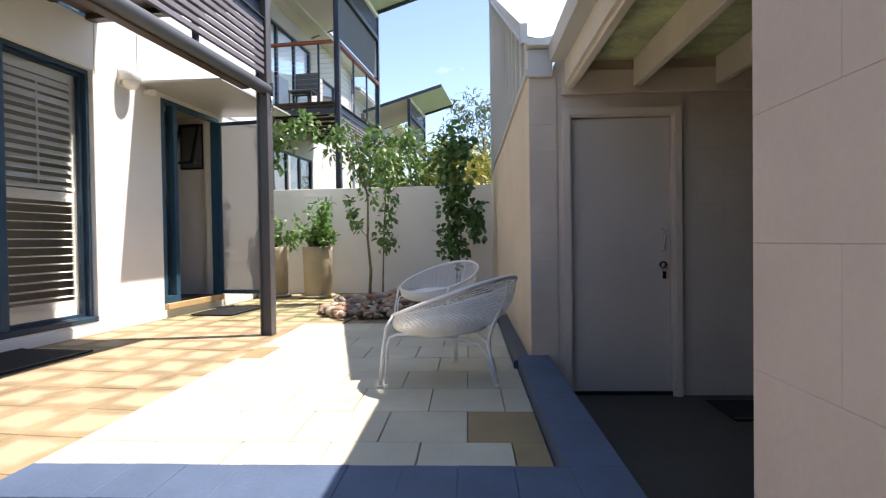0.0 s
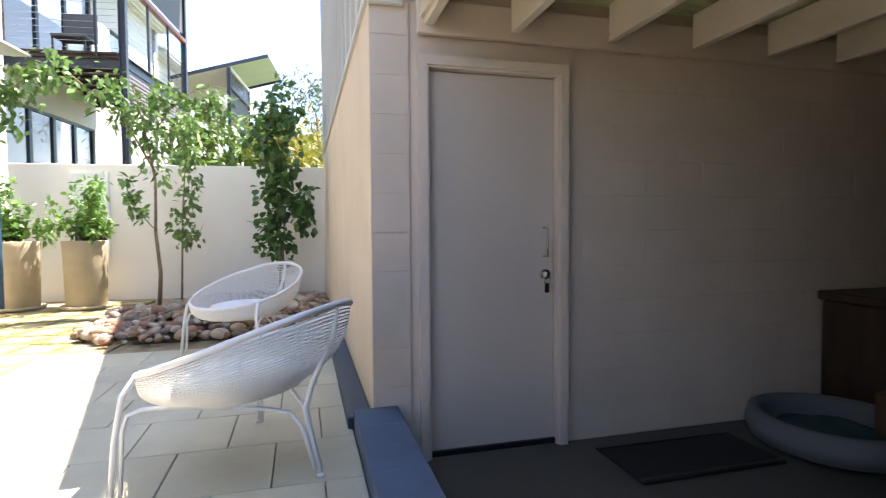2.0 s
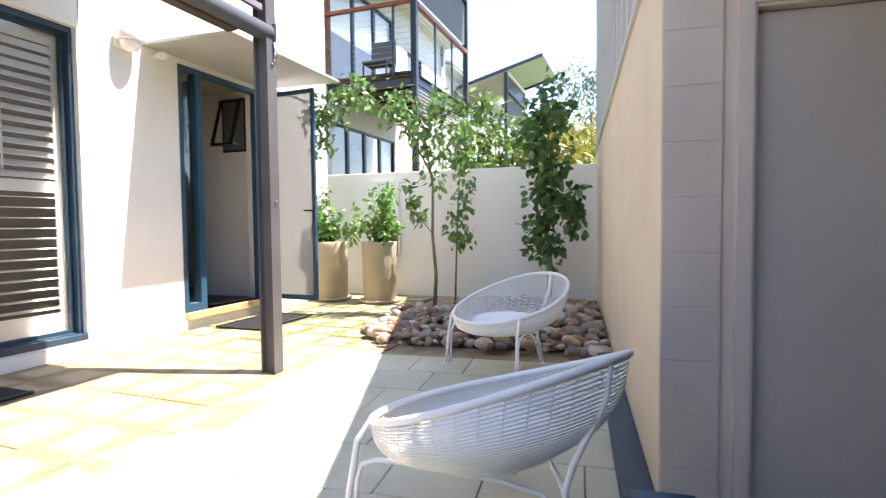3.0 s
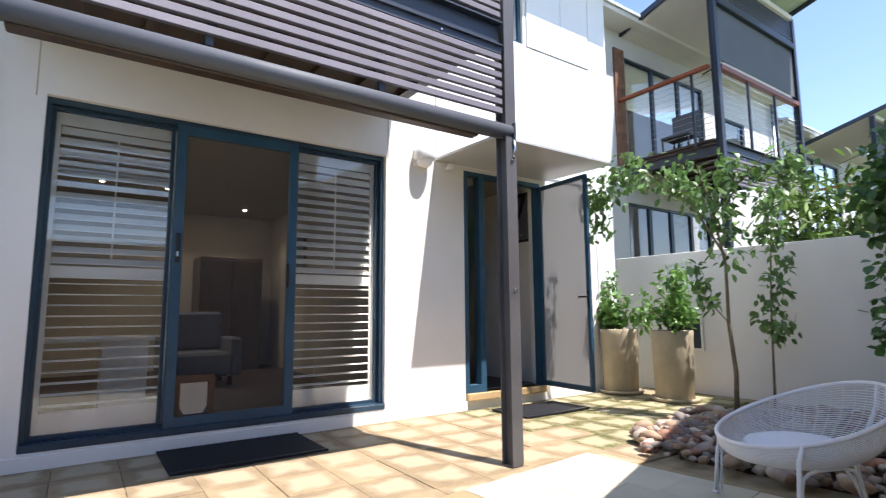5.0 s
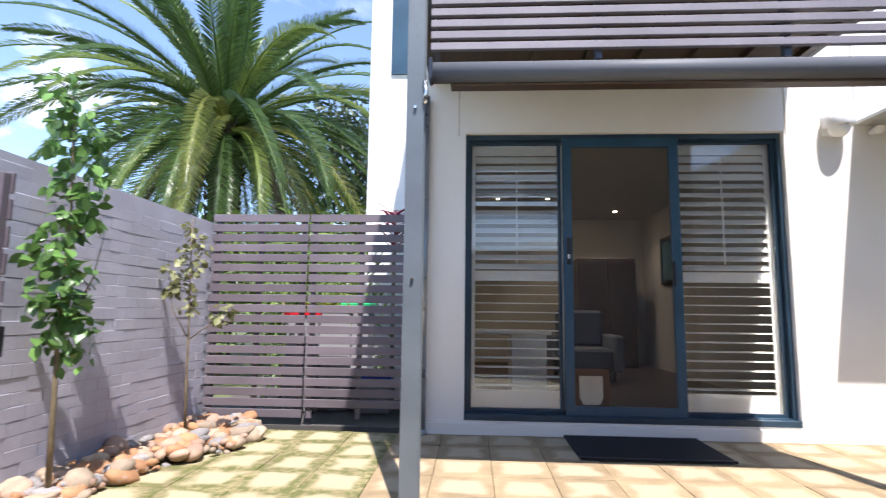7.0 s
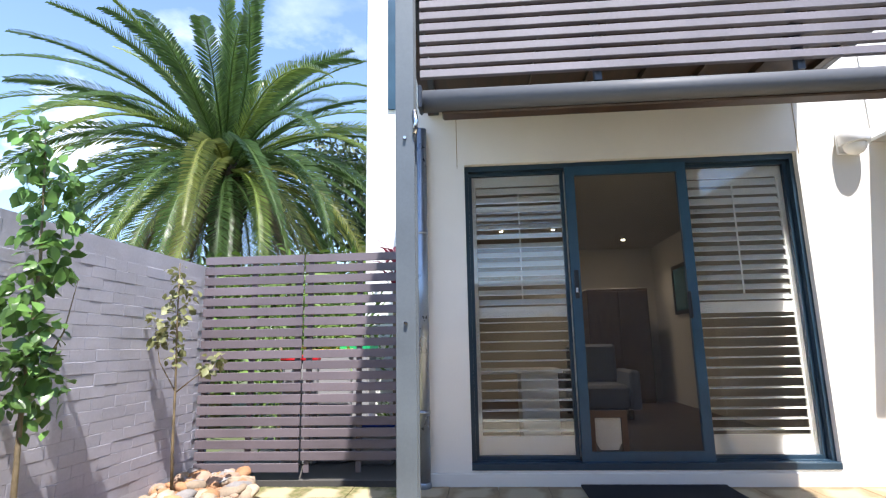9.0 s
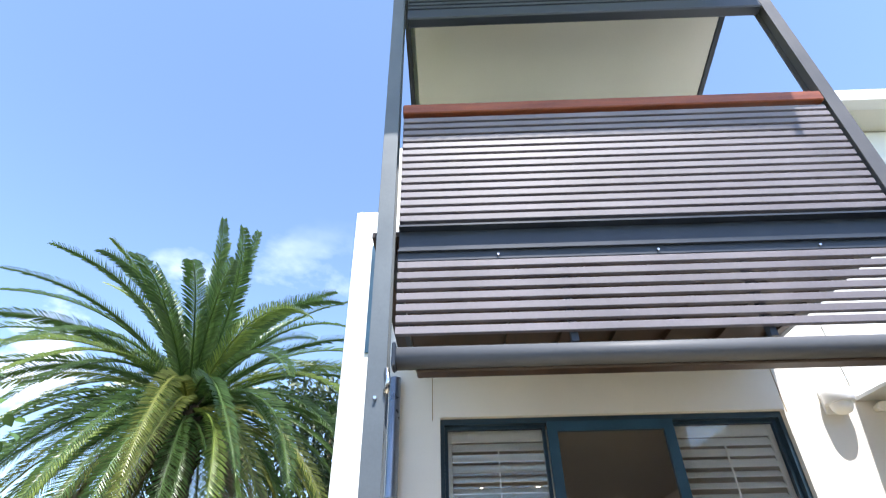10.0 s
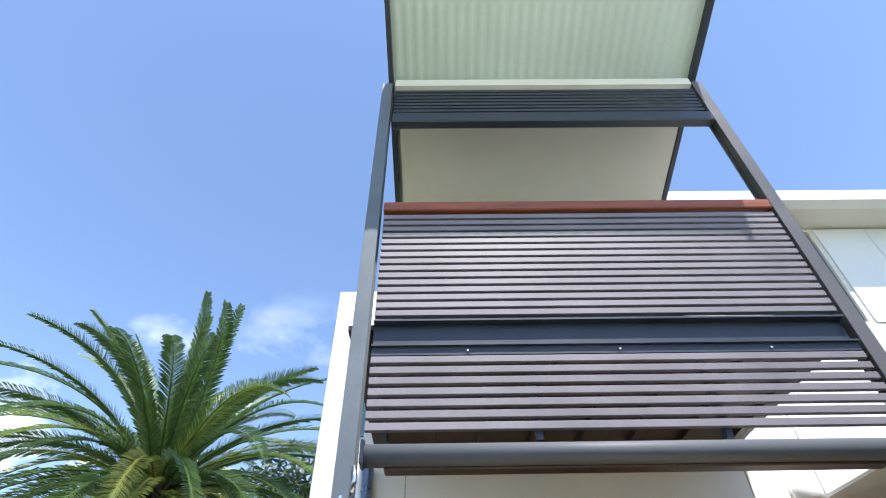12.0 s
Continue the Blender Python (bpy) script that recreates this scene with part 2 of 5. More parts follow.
M_STONE_S = [material("garden_stone_" + n, c, 0.75, vary=0.18, scale=9, fine=70, bump=0.3, rand=0.25)
             for n, c in (("pink", (0.42, 0.28, 0.20)), ("tan", (0.40, 0.31, 0.22)), ("grey", (0.30, 0.28, 0.27)), ("orange", (0.42, 0.22, 0.11)))]
M_BARK = material("pale_bark", (0.22, 0.17, 0.10), 0.85, vary=0.25, scale=12, fine=90, bump=0.5)
M_PALM_BARK = material("palm_bark", (0.10, 0.075, 0.05), 0.95, vary=0.35, scale=7, fine=50, bump=1.0)
M_LEAF = leaf_material("tree_leaf", (0.14, 0.25, 0.07), 0.4, 0.35)
M_PALM_OLD = leaf_material("old_palm_leaflet", (0.20, 0.22, 0.05), 0.35, 0.4)
M_LEAF_DARK = leaf_material("dark_tree_leaf", (0.085, 0.18, 0.05), 0.4, 0.35)
M_LEAF_POT = leaf_material("citrus_leaf", (0.12, 0.25, 0.05), 0.35, 0.35)
M_LEAF_YOUNG = leaf_material("young_leaf", (0.13, 0.25, 0.065), 0.5, 0.28)
M_LEAF_OLIVE = leaf_material("curled_olive_leaf", (0.24, 0.25, 0.11), 0.4, 0.5)
M_PALM = leaf_material("palm_leaflet", (0.085, 0.15, 0.04), 0.35, 0.35)
M_PALM_NEW = leaf_material("young_palm_leaflet", (0.20, 0.27, 0.06), 0.25, 0.35)
M_PALM_DRY = leaf_material("dry_palm_leaflet", (0.20, 0.15, 0.09), 0.3, 0.7)
M_HEDGE = leaf_material("hedge_leaf", (0.12, 0.20, 0.04), 0.5, 0.5)
M_HEDGE_GOLD = leaf_material("golden_leaf", (0.30, 0.28, 0.05), 0.4, 0.5)
M_GUM = leaf_material("gum_leaf", (0.085, 0.12, 0.06), 0.4, 0.5)
M_RED_LEAF = leaf_material("cordyline_leaf", (0.16, 0.015, 0.04), 0.4, 0.4)
M_GLASS = glass_material("window_glass", (0.985, 0.995, 0.99))
M_FLYSCREEN_DOOR = flyscreen_material("door_flyscreen", (0.34, 0.34, 0.35), 0.6)
M_FLYSCREEN = flyscreen_material("fine_grey_flyscreen", (0.12, 0.12, 0.125), 0.10)
M_SHUTTER = material("white_shutter_paint", (0.90, 0.88, 0.82), 0.45, vary=0.03, scale=3, fine=40, bump=0.03)
M_CHROME = material("brushed_steel", (0.62, 0.62, 0.62), 0.25, metal=1.0, vary=0.06, scale=6, fine=120, bump=0.03)
M_ZINC = material("galvanised_pipe", (0.34, 0.38, 0.43), 0.3, metal=0.7, vary=0.12, scale=5, fine=60, bump=0.05)
M_BLACK = material("black_plastic", (0.012, 0.012, 0.014), 0.4, vary=0.1, scale=5, fine=60, bump=0.03)
# room paint with the indoor shade mixed into its colour
M_ROOM_SHADE = material("room_paint_with_shade", (0.36, 0.33, 0.28), 0.8, vary=0.05, scale=1, fine=60, bump=0.05)
M_DARK_WOOD = material("dark_timber", (0.05, 0.03, 0.02), 0.45, vary=0.3, scale=3, fine=60, bump=0.1, axis=(1, 6, 1))
M_ROOM_WHITE = material("hall_paint", (0.78, 0.75, 0.68), 0.8, vary=0.03, scale=1, fine=60, bump=0.04)
M_SCREEN_GREY = material("flyscreen_mesh", (0.30, 0.30, 0.31), 0.8, vary=0.05, scale=2, fine=300, bump=0.2)
M_SOFFIT = material("cream_soffit", (0.76, 0.73, 0.66), 0.75, vary=0.03, scale=1, fine=60, bump=0.04)
M_POLY = material("pale_green_roof_sheet", (0.60, 0.70, 0.64), 0.5, vary=0.06, scale=1.2, fine=40, bump=0.05)
M_CANOPY = material("zinc_canopy_sheet", (0.50, 0.50, 0.48), 0.42, metal=0.15, vary=0.06, scale=2, fine=60, bump=0.04)
M_FABRIC = material("grey_blind_fabric", (0.13, 0.14, 0.155), 0.9, vary=0.05, scale=2, fine=200, bump=0.1)
M_BRICK_RED = material("brown_brick_far", (0.24, 0.12, 0.07), 0.85, vary=0.25, scale=8, fine=40, bump=0.3)
M_GRASS = material("garden_ground", (0.11, 0.13, 0.05), 0.95, vary=0.3, scale=2, fine=30, bump=0.6)
M_STEP_WOOD = material("pale_sill_timber", (0.52, 0.36, 0.18), 0.6, vary=0.15, scale=4, fine=60, bump=0.1)
M_LAMP = glow_material("downlight_glow", (1.0, 0.85, 0.6), 90.0)
M_TEAL = material("teal_liner_fabric", (0.03, 0.09, 0.10), 0.9, vary=0.2, scale=8, fine=120, bump=0.3)
# dark brown; on the carport walls it stands in for deep shade
M_CARD_AND_SHADE = material("cardboard_and_wall_shade_brown", (0.08, 0.045, 0.025), 0.85, vary=0.12, scale=3, fine=60, bump=0.1)
M_PINK = material("crimson_fabric", (0.06, 0.006, 0.016), 0.85, vary=0.2, scale=5, fine=90, bump=0.3)
M_TOY = [material("toy_plastic_" + n, c, 0.35, vary=0.05, scale=5, fine=60, bump=0.02) for n, c in
         (("red", (0.62, 0.02, 0.03)), ("green", (0.02, 0.42, 0.16)), ("yellow", (0.75, 0.36, 0.01)), ("blue", (0.02, 0.06, 0.40)))]
M_CAT = material("tan_flap_plastic", (0.52, 0.45, 0.35), 0.5, vary=0.08, scale=5, fine=60, bump=0.03)

# ---- mesh helpers ----
MP = pose(0.425, 3.765, 0, 0, 0, 6.2)      # the patio, carport and shed stand askew to the house
ID = Matrix.Identity(4)


def box(bm, x0, x1, y0, y1, z0, z1, bev=0.0):
    vs = [bm.verts.new(p) for p in ((x0, y0, z0), (x1, y0, z0), (x1, y1, z0), (x0, y1, z0), (x0, y0, z1), (x1, y0, z1), (x1, y1, z1), (x0, y1, z1))]
    fs = [bm.faces.new([vs[i] for i in q]) for q in ((3, 2, 1, 0), (4, 5, 6, 7), (0, 1, 5, 4), (1, 2, 6, 5), (2, 3, 7, 6), (3, 0, 4, 7))]
    if bev:
        es = list({e for f in fs for e in f.edges})
        bmesh.ops.bevel(bm, geom=es, offset=bev, segments=1, affect="EDGES")
    return bm


def Box(*a, bev=0.0):
    return box(bmesh.new(), *a, bev=bev)


def tube(bm, pts, radii, n=8, caps=True):
    """A round bar along the points, with a radius at each."""
    pts = [Vector(p) for p in pts]
    if isinstance(radii, (int, float)):
        radii = [radii] * len(pts)
    rings = []
    side = None
    for i, p in enumerate(pts):
        d = (pts[min(i + 1, len(pts) - 1)] - pts[max(i - 1, 0)]).normalized()
        if side is None:
            side = d.orthogonal().normalized()
        side = (side - d * side.dot(d)).normalized()
        up = d.cross(side)
        rings.append([bm.verts.new(p + (side * math.cos(a) + up * math.sin(a)) * radii[i]) for a in (2 * math.pi * k / n for k in range(n))])
    for a, b in zip(rings, rings[1:]):
        for k in range(n):
            bm.faces.new((a[k], a[(k + 1) % n], b[(k + 1) % n], b[k])).smooth = True
    if caps:
        bm.faces.new(rings[0][::-1])
        bm.faces.new(rings[-1])
    return bm


def Tube(pts, radii, n=8):
    return tube(bmesh.new(), pts, radii, n)


def lathe(bm, profile, n=32, cx=0, cy=0):
    rings = []
    for r, z in profile:
        rings.append([bm.verts.new((cx + r * math.cos(2 * math.pi * k / n), cy + r * math.sin(2 * math.pi * k / n), z)) for k in range(n)])
    for a, b in zip(rings, rings[1:]):
        for k in range(n):
            bm.faces.new((a[k], a[(k + 1) % n], b[(k + 1) % n], b[k])).smooth = True
    bm.faces.new(rings[0][::-1])
    bm.faces.new(rings[-1])
    return bm


def prism(bm, outline, axis, a, b):
    """An outline of two coordinates, drawn out along an axis from a to b."""
    def at(p, w):
        return {"x": (w, p[0], p[1]), "y": (p[0], w, p[1]), "z": (p[0], p[1], w)}[axis]
    lo = [bm.verts.new(at(p, a)) for p in outline]
    hi = [bm.verts.new(at(p, b)) for p in outline]
    n = len(outline)
    fs = [bm.faces.new(lo[::-1]), bm.faces.new(hi)]
    for i in range(n):
        fs.append(bm.faces.new((lo[i], lo[(i + 1) % n], hi[(i + 1) % n], hi[i])))
    bmesh.ops.recalc_face_normals(bm, faces=fs)
    return bm


def mesh_of(name, bm, mat, recalc=False):
    if recalc:
        bmesh.ops.recalc_face_normals(bm, faces=bm.faces[:])
    me = bpy.data.meshes.new(name)
    bm.to_mesh(me)
    bm.free()
    for m in (mat if isinstance(mat, (list, tuple)) else [mat]):
        me.materials.append(m)
    return me


def part(name, bm, mat, parent, label="", m=None):
    """One mesh object under a thing or under a part."""
    ob = new(name, bm if isinstance(bm, bpy.types.Mesh) else mesh_of(name, bm, mat))
    ob.parent = parent
    if m is not None:
        ob.matrix_basis = m
    if label:
        ob["label"] = label
    return ob


def thing(name, label, category, m=ID, group="", kind=""):
    """The empty at a thing's base."""
    ob = new(name)
    ob.empty_display_size = 0.1
    ob.matrix_basis = m
    return tagged(ob, label, category, group, kind)


def solid(name, bm, mat, label, category, m=ID, group="", kind=""):
    ob = new(name, mesh_of(name, bm, mat))
    ob.matrix_basis = m
    return tagged(ob, label, category, group, kind)


def wall_x(bm, x0, x1, y0, y1, z0, z1, holes=()):
    """A wall along y, with openings (ya, yb, za, zb) through it."""
    ys = sorted({y0, y1, *[h[0] for h in holes], *[h[1] for h in holes]})
    for a, b in zip(ys, ys[1:]):
        cut = sorted((h[2], h[3]) for h in holes if h[0] <= a + 1e-6 and h[1] >= b - 1e-6)
        z = z0
        for c, d in cut:
            if c > z + 1e-6:
                box(bm, x0, x1, a, b, z, c)
            z = d
        if z < z1 - 1e-6:
            box(bm, x0, x1, a, b, z, z1)
    return bm


RNG = random.Random(7)

# ---- ground ----
solid("ground", Box(-400, 400, -400, 400, -0.6, -0.26), M_GRASS, "green garden ground beyond the courtyard walls", "ground", kind="structure")
solid("floor_walkway_bed", Box(-4.165, -1.2, -1.2, 9.6, -0.2, -0.03), M_BED, "sandy bed below the walkway pavers", "floor", kind="structure")
patio_bed = solid("floor_patio_bed", Box(-2.3, 0.0, -1.926, 5.6, -0.19, -0.022), M_BED, "sandy bed below the patio tiles", "floor", MP, kind="structure")
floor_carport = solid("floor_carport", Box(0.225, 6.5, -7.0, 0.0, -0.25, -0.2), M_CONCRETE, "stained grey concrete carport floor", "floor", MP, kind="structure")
solid("floor_entry", Box(-2.3, 0.225, -7.0, -2.20, -0.21, -0.02), M_BED, "sandy path inside the gate", "floor", MP, kind="structure")

# painted kerb that edges the patio
kerb = thing("kerb", "blue painted brick kerb around the patio edge", "kerb", MP, kind="structure")
for i in range(8):
    part("brick", Box(0.0, 0.225, -1.922 + i * 0.240, -1.922 + (i + 1) * 0.240 - 0.001, -0.2, 0.10, bev=0.0015), M_KERB, kerb)
for i in range(11):
    part("brick", Box(-2.095 + i * 0.2109, -2.095 + (i + 1) * 0.2109 - 0.001, -2.20, -1.926, -0.2, 0.10 + 0.001 * (i % 3), bev=0.0015), M_KERB, kerb)
solid("plinth", Box(-0.03, 0.098, 0.0, 2.42, -0.1, 0.06, bev=0.006), M_BLUE_DARK, "dark blue painted plinth at the foot of the shed wall", "plinth", MP, kind="structure")
solid("garden_edge", Box(-1.98, -1.25, 0.22, 0.44, -0.05, 0.10, bev=0.008), M_KERB, "blue painted kerb beside the stone bed", "kerb", kind="structure")

# ---- house front ----
XF = -4.185
S_Y0, S_Y1, S_Z0, S_Z1 = 1.925, 4.97, 0.14, 2.88     # sliding door opening
E_Y0, E_Y1, E_Z0, E_Z1 = 6.05, 7.34, 0.18, 2.87       # entry opening
wall_front = solid("wall_front", wall_x(bmesh.new(), XF - 0.22, XF, 1.44, 8.72, -0.2, 6.35,
                   [(S_Y0, S_Y1, S_Z0, S_Z1), (E_Y0, E_Y1, E_Z0, E_Z1), (6.05, 7.12, 4.84, 6.3), (1.75, 4.95, 3.42, 5.95)]),
                   M_RENDER, "cream rendered house front with sunlit shadows", "wall", kind="structure")
solid("wall_south_side", Box(-10, XF - 0.224, 1.44, 1.66, -0.2, 6.2), M_RENDER, "cream rendered side wall of the house", "wall", kind="structure")
solid("wall_pier", Box(XF - 0.20, XF + 0.012, 8.50, 8.90, -0.2, 6.2, bev=0.004), M_PANEL, "white rendered pier at the house end", "wall", kind="structure")
solid("wall_panel", Box(XF + 0.004, XF + 0.016, 5.64, 8.46, 2.975, 4.80, bev=0.003), M_PANEL, "white fibre cement panel above the entry", "wall", kind="structure")
solid("wall_panel_upper", Box(XF + 0.004, XF + 0.026, 7.18, 7.86, 4.82, 6.32, bev=0.003), M_PANEL, "white upper wall panel", "wall", kind="structure")
solid("wall_panel_upper_end", Box(XF + 0.004, XF + 0.026, 7.87, 8.46, 4.82, 6.32, bev=0.003), M_PANEL, "white upper wall panel", "wall", kind="structure")
solid("trim_facade_groove", Box(XF - 0.002, XF + 0.004, 1.855, 1.862, 2.85, 3.4), M_BED, "thin joint in the render", "trim", kind="structure")
solid("trim_facade_groove_end", Box(XF - 0.002, XF + 0.004, 4.99, 4.997, 2.85, 3.4), M_BED, "thin joint in the render", "trim", kind="structure")
solid("baseboard_plinth", Box(XF + 0.001, XF + 0.035, 1.44, 6.05, -0.03, 0.10, bev=0.006), M_RENDER, "rendered sill step below the sliding doors", "plinth", kind="structure")

eave = thing("eave", "white gutter and fascia along the house eave", "gutter", kind="structure")
part("fascia", Box(XF - 0.1, XF + 0.38, 5.0, 9.0, 6.36, 6.40), M_SOFFIT, eave)
part("gutter", prism(bmesh.new(), [(XF + 0.38, 6.34), (XF + 0.52, 6.36), (XF + 0.54, 6.52), (XF + 0.38, 6.5)], "y", 5.0, 9.0), M_PANEL, eave)
solid("roof_main", prism(bmesh.new(), [(XF + 0.45, 6.5), (XF + 0.45, 6.56), (-11, 8.2), (-11, 8.1)], "y", 5.02, 8.98), M_ROOF_TOP, "pale metal main roof", "roof", kind="structure")


def pane(name, y0, y1, z0, z1, x, parent, fr=0.05, mat=None, depth=0.05, glass=True):
    """A framed pane in a plane of constant x."""
    mat = mat or M_BLUE_DARK
    f = part(name, wall_x(bmesh.new(), x - depth, x, y0, y1, z0, z1, [(y0 + fr, y1 - fr, z0 + fr, z1 - fr)]), mat, parent)
    if glass:
        g = part("pane", Box(x - depth * 0.6, x - depth * 0.6 + 0.006, y0 + fr - 0.004, y1 - fr + 0.004, z0 + fr - 0.004, z1 - fr + 0.004), M_GLASS, f)
        g.visible_shadow = False
    return f


# sliding doors with plantation shutters behind the glass
sliding = thing("window_1", "dark blue framed sliding glass doors, the middle one open behind a flyscreen", "sliding door", kind="structure")
X0 = XF - 0.06
part("window_frame", wall_x(bmesh.new(), X0 - 0.12, X0, S_Y0, S_Y1, S_Z0, S_Z1, [(S_Y0 + 0.035, S_Y1 - 0.035, S_Z0 + 0.04, S_Z1 - 0.05)]), M_BLUE_DARK, sliding)
part("window_sill", Box(X0 - 0.11, XF + 0.012, S_Y0 - 0.0, S_Y1, S_Z0 - 0.02, S_Z0 + 0.035, bev=0.004), M_BLUE_DARK, sliding)
pane("fixed_sash", S_Y0 + 0.035, 2.87, S_Z0 + 0.04, S_Z1 - 0.05, X0 - 0.06, sliding, 0.03)
pane("fixed_sash", 3.96, S_Y1 - 0.035, S_Z0 + 0.04, S_Z1 - 0.05, X0 - 0.06, sliding, 0.03)
screen = pane("flyscreen_door", 2.875, 3.985, S_Z0 + 0.035, S_Z1 - 0.05, X0 + 0.03, sliding, 0.085, M_BLUE, 0.045, glass=False)
part("mesh_panel", Box(X0 + 0.004, X0 + 0.005, 2.955, 3.905, S_Z0 + 0.115, S_Z1 - 0.13), M_FLYSCREEN, screen, "fine grey flyscreen mesh")
part("lock", Box(X0 + 0.03, X0 + 0.05, 2.90, 2.94, 1.58, 1.84, bev=0.006), M_BLACK, screen, "black lock plate")
part("lock_knob", Box(X0 + 0.05, X0 + 0.062, 2.908, 2.927, 1.63, 1.68, bev=0.003), M_CHROME, screen)
part("pull_handle", Box(X0 + 0.02, X0 + 0.055, 3.885, 3.915, 1.38, 1.62, bev=0.008), M_BLACK, screen)
flap = part("pet_flap", wall_x(bmesh.new(), X0 - 0.02, X0 + 0.012, 2.95, 3.28, 0.21, 0.60, [(3.00, 3.23, 0.26, 0.54)]), M_CARD_AND_SHADE, screen, "brown framed pet flap")
part("flap_panel", prism(bmesh.new(), [(3.005, 0.33), (3.04, 0.27), (3.19, 0.27), (3.225, 0.33), (3.225, 0.535), (3.005, 0.535)], "x", X0 - 0.012, X0 - 0.002), M_CAT, flap)


def shutter(y0, y1, flip):
    """A plantation shutter leaf: stiles, rails and its louvres."""
    s = thing("plantation_shutter", "white plantation shutter with horizontal louvres behind glass", "shutter", group="shutters behind the sliding doors")
    xs = X0 - 0.135
    z0, z1 = S_Z0 + 0.05, S_Z1 - 0.07
    for ya in (y0, y1 - 0.05):
        part("stile", Box(xs - 0.03, xs, ya, ya + 0.05, z0, z1, bev=0.003), M_SHUTTER, s)
    for za, zb in ((z0, z0 + 0.18), (1.43, 1.53), (z1 - 0.10, z1)):
        part("rail", Box(xs - 0.028, xs - 0.002, y0 + 0.05, y1 - 0.05, za, zb, bev=0.003), M_SHUTTER, s)
    bm = bmesh.new()
    box(bm, -0.042, 0.042, y0 + 0.052, y1 - 0.052, -0.0045, 0.0045, bev=0.003)
    me = mesh_of("louvre", bm, M_SHUTTER)
    for za, zb, n, tilt in ((z0 + 0.18, 1.43, 12, 4), (1.53, z1 - 0.10, 13, 42)):
        for i in range(n):
            z = za + (i + 0.5) * (zb - za) / n
            part("louvre", me, None, s, m=pose(xs - 0.02, 0, z, 0, tilt if i < n - 3 or tilt < 10 else 62, 0))
    part("tilt_rod", Box(xs + 0.022, xs + 0.032, (y0 + y1) / 2 - 0.006, (y0 + y1) / 2 + 0.006, 1.6, z1 - 0.16), M_SHUTTER, s)
    return s


shutter(S_Y0 + 0.05, 2.90, 0)
shutter(3.96, 4.925, 1)

# the dim room behind, its dimness partly put into wall and ceiling colour
solid("floor_room", Box(-9.5, XF - 0.22, 1.66, 5.3, 0.0, 0.168), M_DARK_WOOD, "dark timber living room floor", "floor", kind="structure")
solid("ceiling_room", Box(-9.5, XF - 0.22, 1.66, 8.5, 2.95, 3.1), M_ROOM_SHADE, "plain living room ceiling, coloured darker for the dim room", "ceiling", kind="structure")
solid("wall_room_back", Box(-9.7, -9.5, 1.44, 8.72, 0.0, 3.1), M_ROOM_SHADE, "dim living room back wall", "wall", kind="structure")
solid("wall_room_side", Box(-9.5, XF - 0.22, 5.3, 5.42, 0.0, 2.95), M_ROOM_SHADE, "dim living room side wall", "wall", kind="structure")
solid("wall_house_end", Box(-9.5, XF - 0.22, 8.5, 8.72, -0.2, 6.2), M_RENDER, "plain end wall of the house", "wall", kind="structure")
solid("ceiling_upper", Box(-9.5, XF - 0.22, 1.66, 8.5, 6.15, 6.3), M_ROOM_WHITE, "plain upper ceiling", "ceiling", kind="structure")
solid("wall_upper_back", Box(-9.7, -9.5, 1.44, 8.72, 3.1, 6.3), M_ROOM_SHADE, "dim upper back wall", "wall", kind="structure")
for i, (x, y) in enumerate(((-8.6, 4.55), (-8.6, 3.55), (-7.55, 2.4), (-7.55, 3.2))):
    dl = thing("downlight", "small recessed ceiling downlight, switched on", "downlight", pose(x, y, 2.95), group="downlights in the living room")
    part("trim_ring", lathe(bmesh.new(), [(0.04, -0.006), (0.045, -0.002), (0.045, 0.0)], 20), M_SHUTTER, dl)
    part("lens", lathe(bmesh.new(), [(0.024, -0.010), (0.028, -0.0065)], 16), M_LAMP, dl)
    bulb = bpy.data.lights.new("downlight_bulb", "SPOT")
    bulb.energy = 12
    bulb.spot_size = radians(120)
    bulb.spot_blend = 0.6
    bulb.color = (1.0, 0.87, 0.70)
    bulb.shadow_soft_size = 0.03
    new("downlight_bulb", bulb).matrix_world = pose(x, y, 2.93)
cab = thing("sideboard", "tall dark timber cabinet against the back wall", "cabinet", pose(-9.12, 4.42, 0.168))
part("body", Box(-0.35, 0.35, -0.52, 0.52, 0.0, 1.95, bev=0.01), M_DARK_WOOD, cab)
for k in (-0.26, 0.26):
    part("door", Box(0.352, 0.37, k - 0.25, k + 0.25, 0.06, 1.9, bev=0.005), M_DARK_WOOD, cab)
pic = thing("framed_picture", "dark framed picture hanging on the side wall", "picture", pose(-8.0, 5.28, 2.02))
part("frame", wall_x(bmesh.new(), -0.02, 0.02, -0.45, 0.45, -0.4, 0.4, [(-0.39, 0.39, -0.34, 0.34)]), M_BLACK, pic, m=pose(0, 0, 0, 0, 0, 90))
part("canvas", Box(-0.39, 0.39, -0.008, 0.004, -0.34, 0.34), M_TEAL, pic)
armchair = thing("armchair", "charcoal upholstered armchair in the dim room", "armchair", pose(-7.2, 3.65, 0.168))
part("seat", Box(-0.4, 0.4, -0.35, 0.35, 0.12, 0.45, bev=0.04), M_FABRIC, armchair)
part("backrest", Box(-0.42, -0.25, -0.35, 0.35, 0.45, 1.0, bev=0.04), M_FABRIC, armchair)
for k in (-1, 1):
    part("armrest", Box(-0.4, 0.38, k * 0.43 - 0.07, k * 0.43 + 0.07, 0.12, 0.64, bev=0.03), M_FABRIC, armchair)
    for j in (-0.32, 0.32):
        part("leg", Box(j - 0.03, j + 0.03, k * 0.36 - 0.03, k * 0.36 + 0.03, 0.0, 0.12), M_DARK_WOOD, armchair)
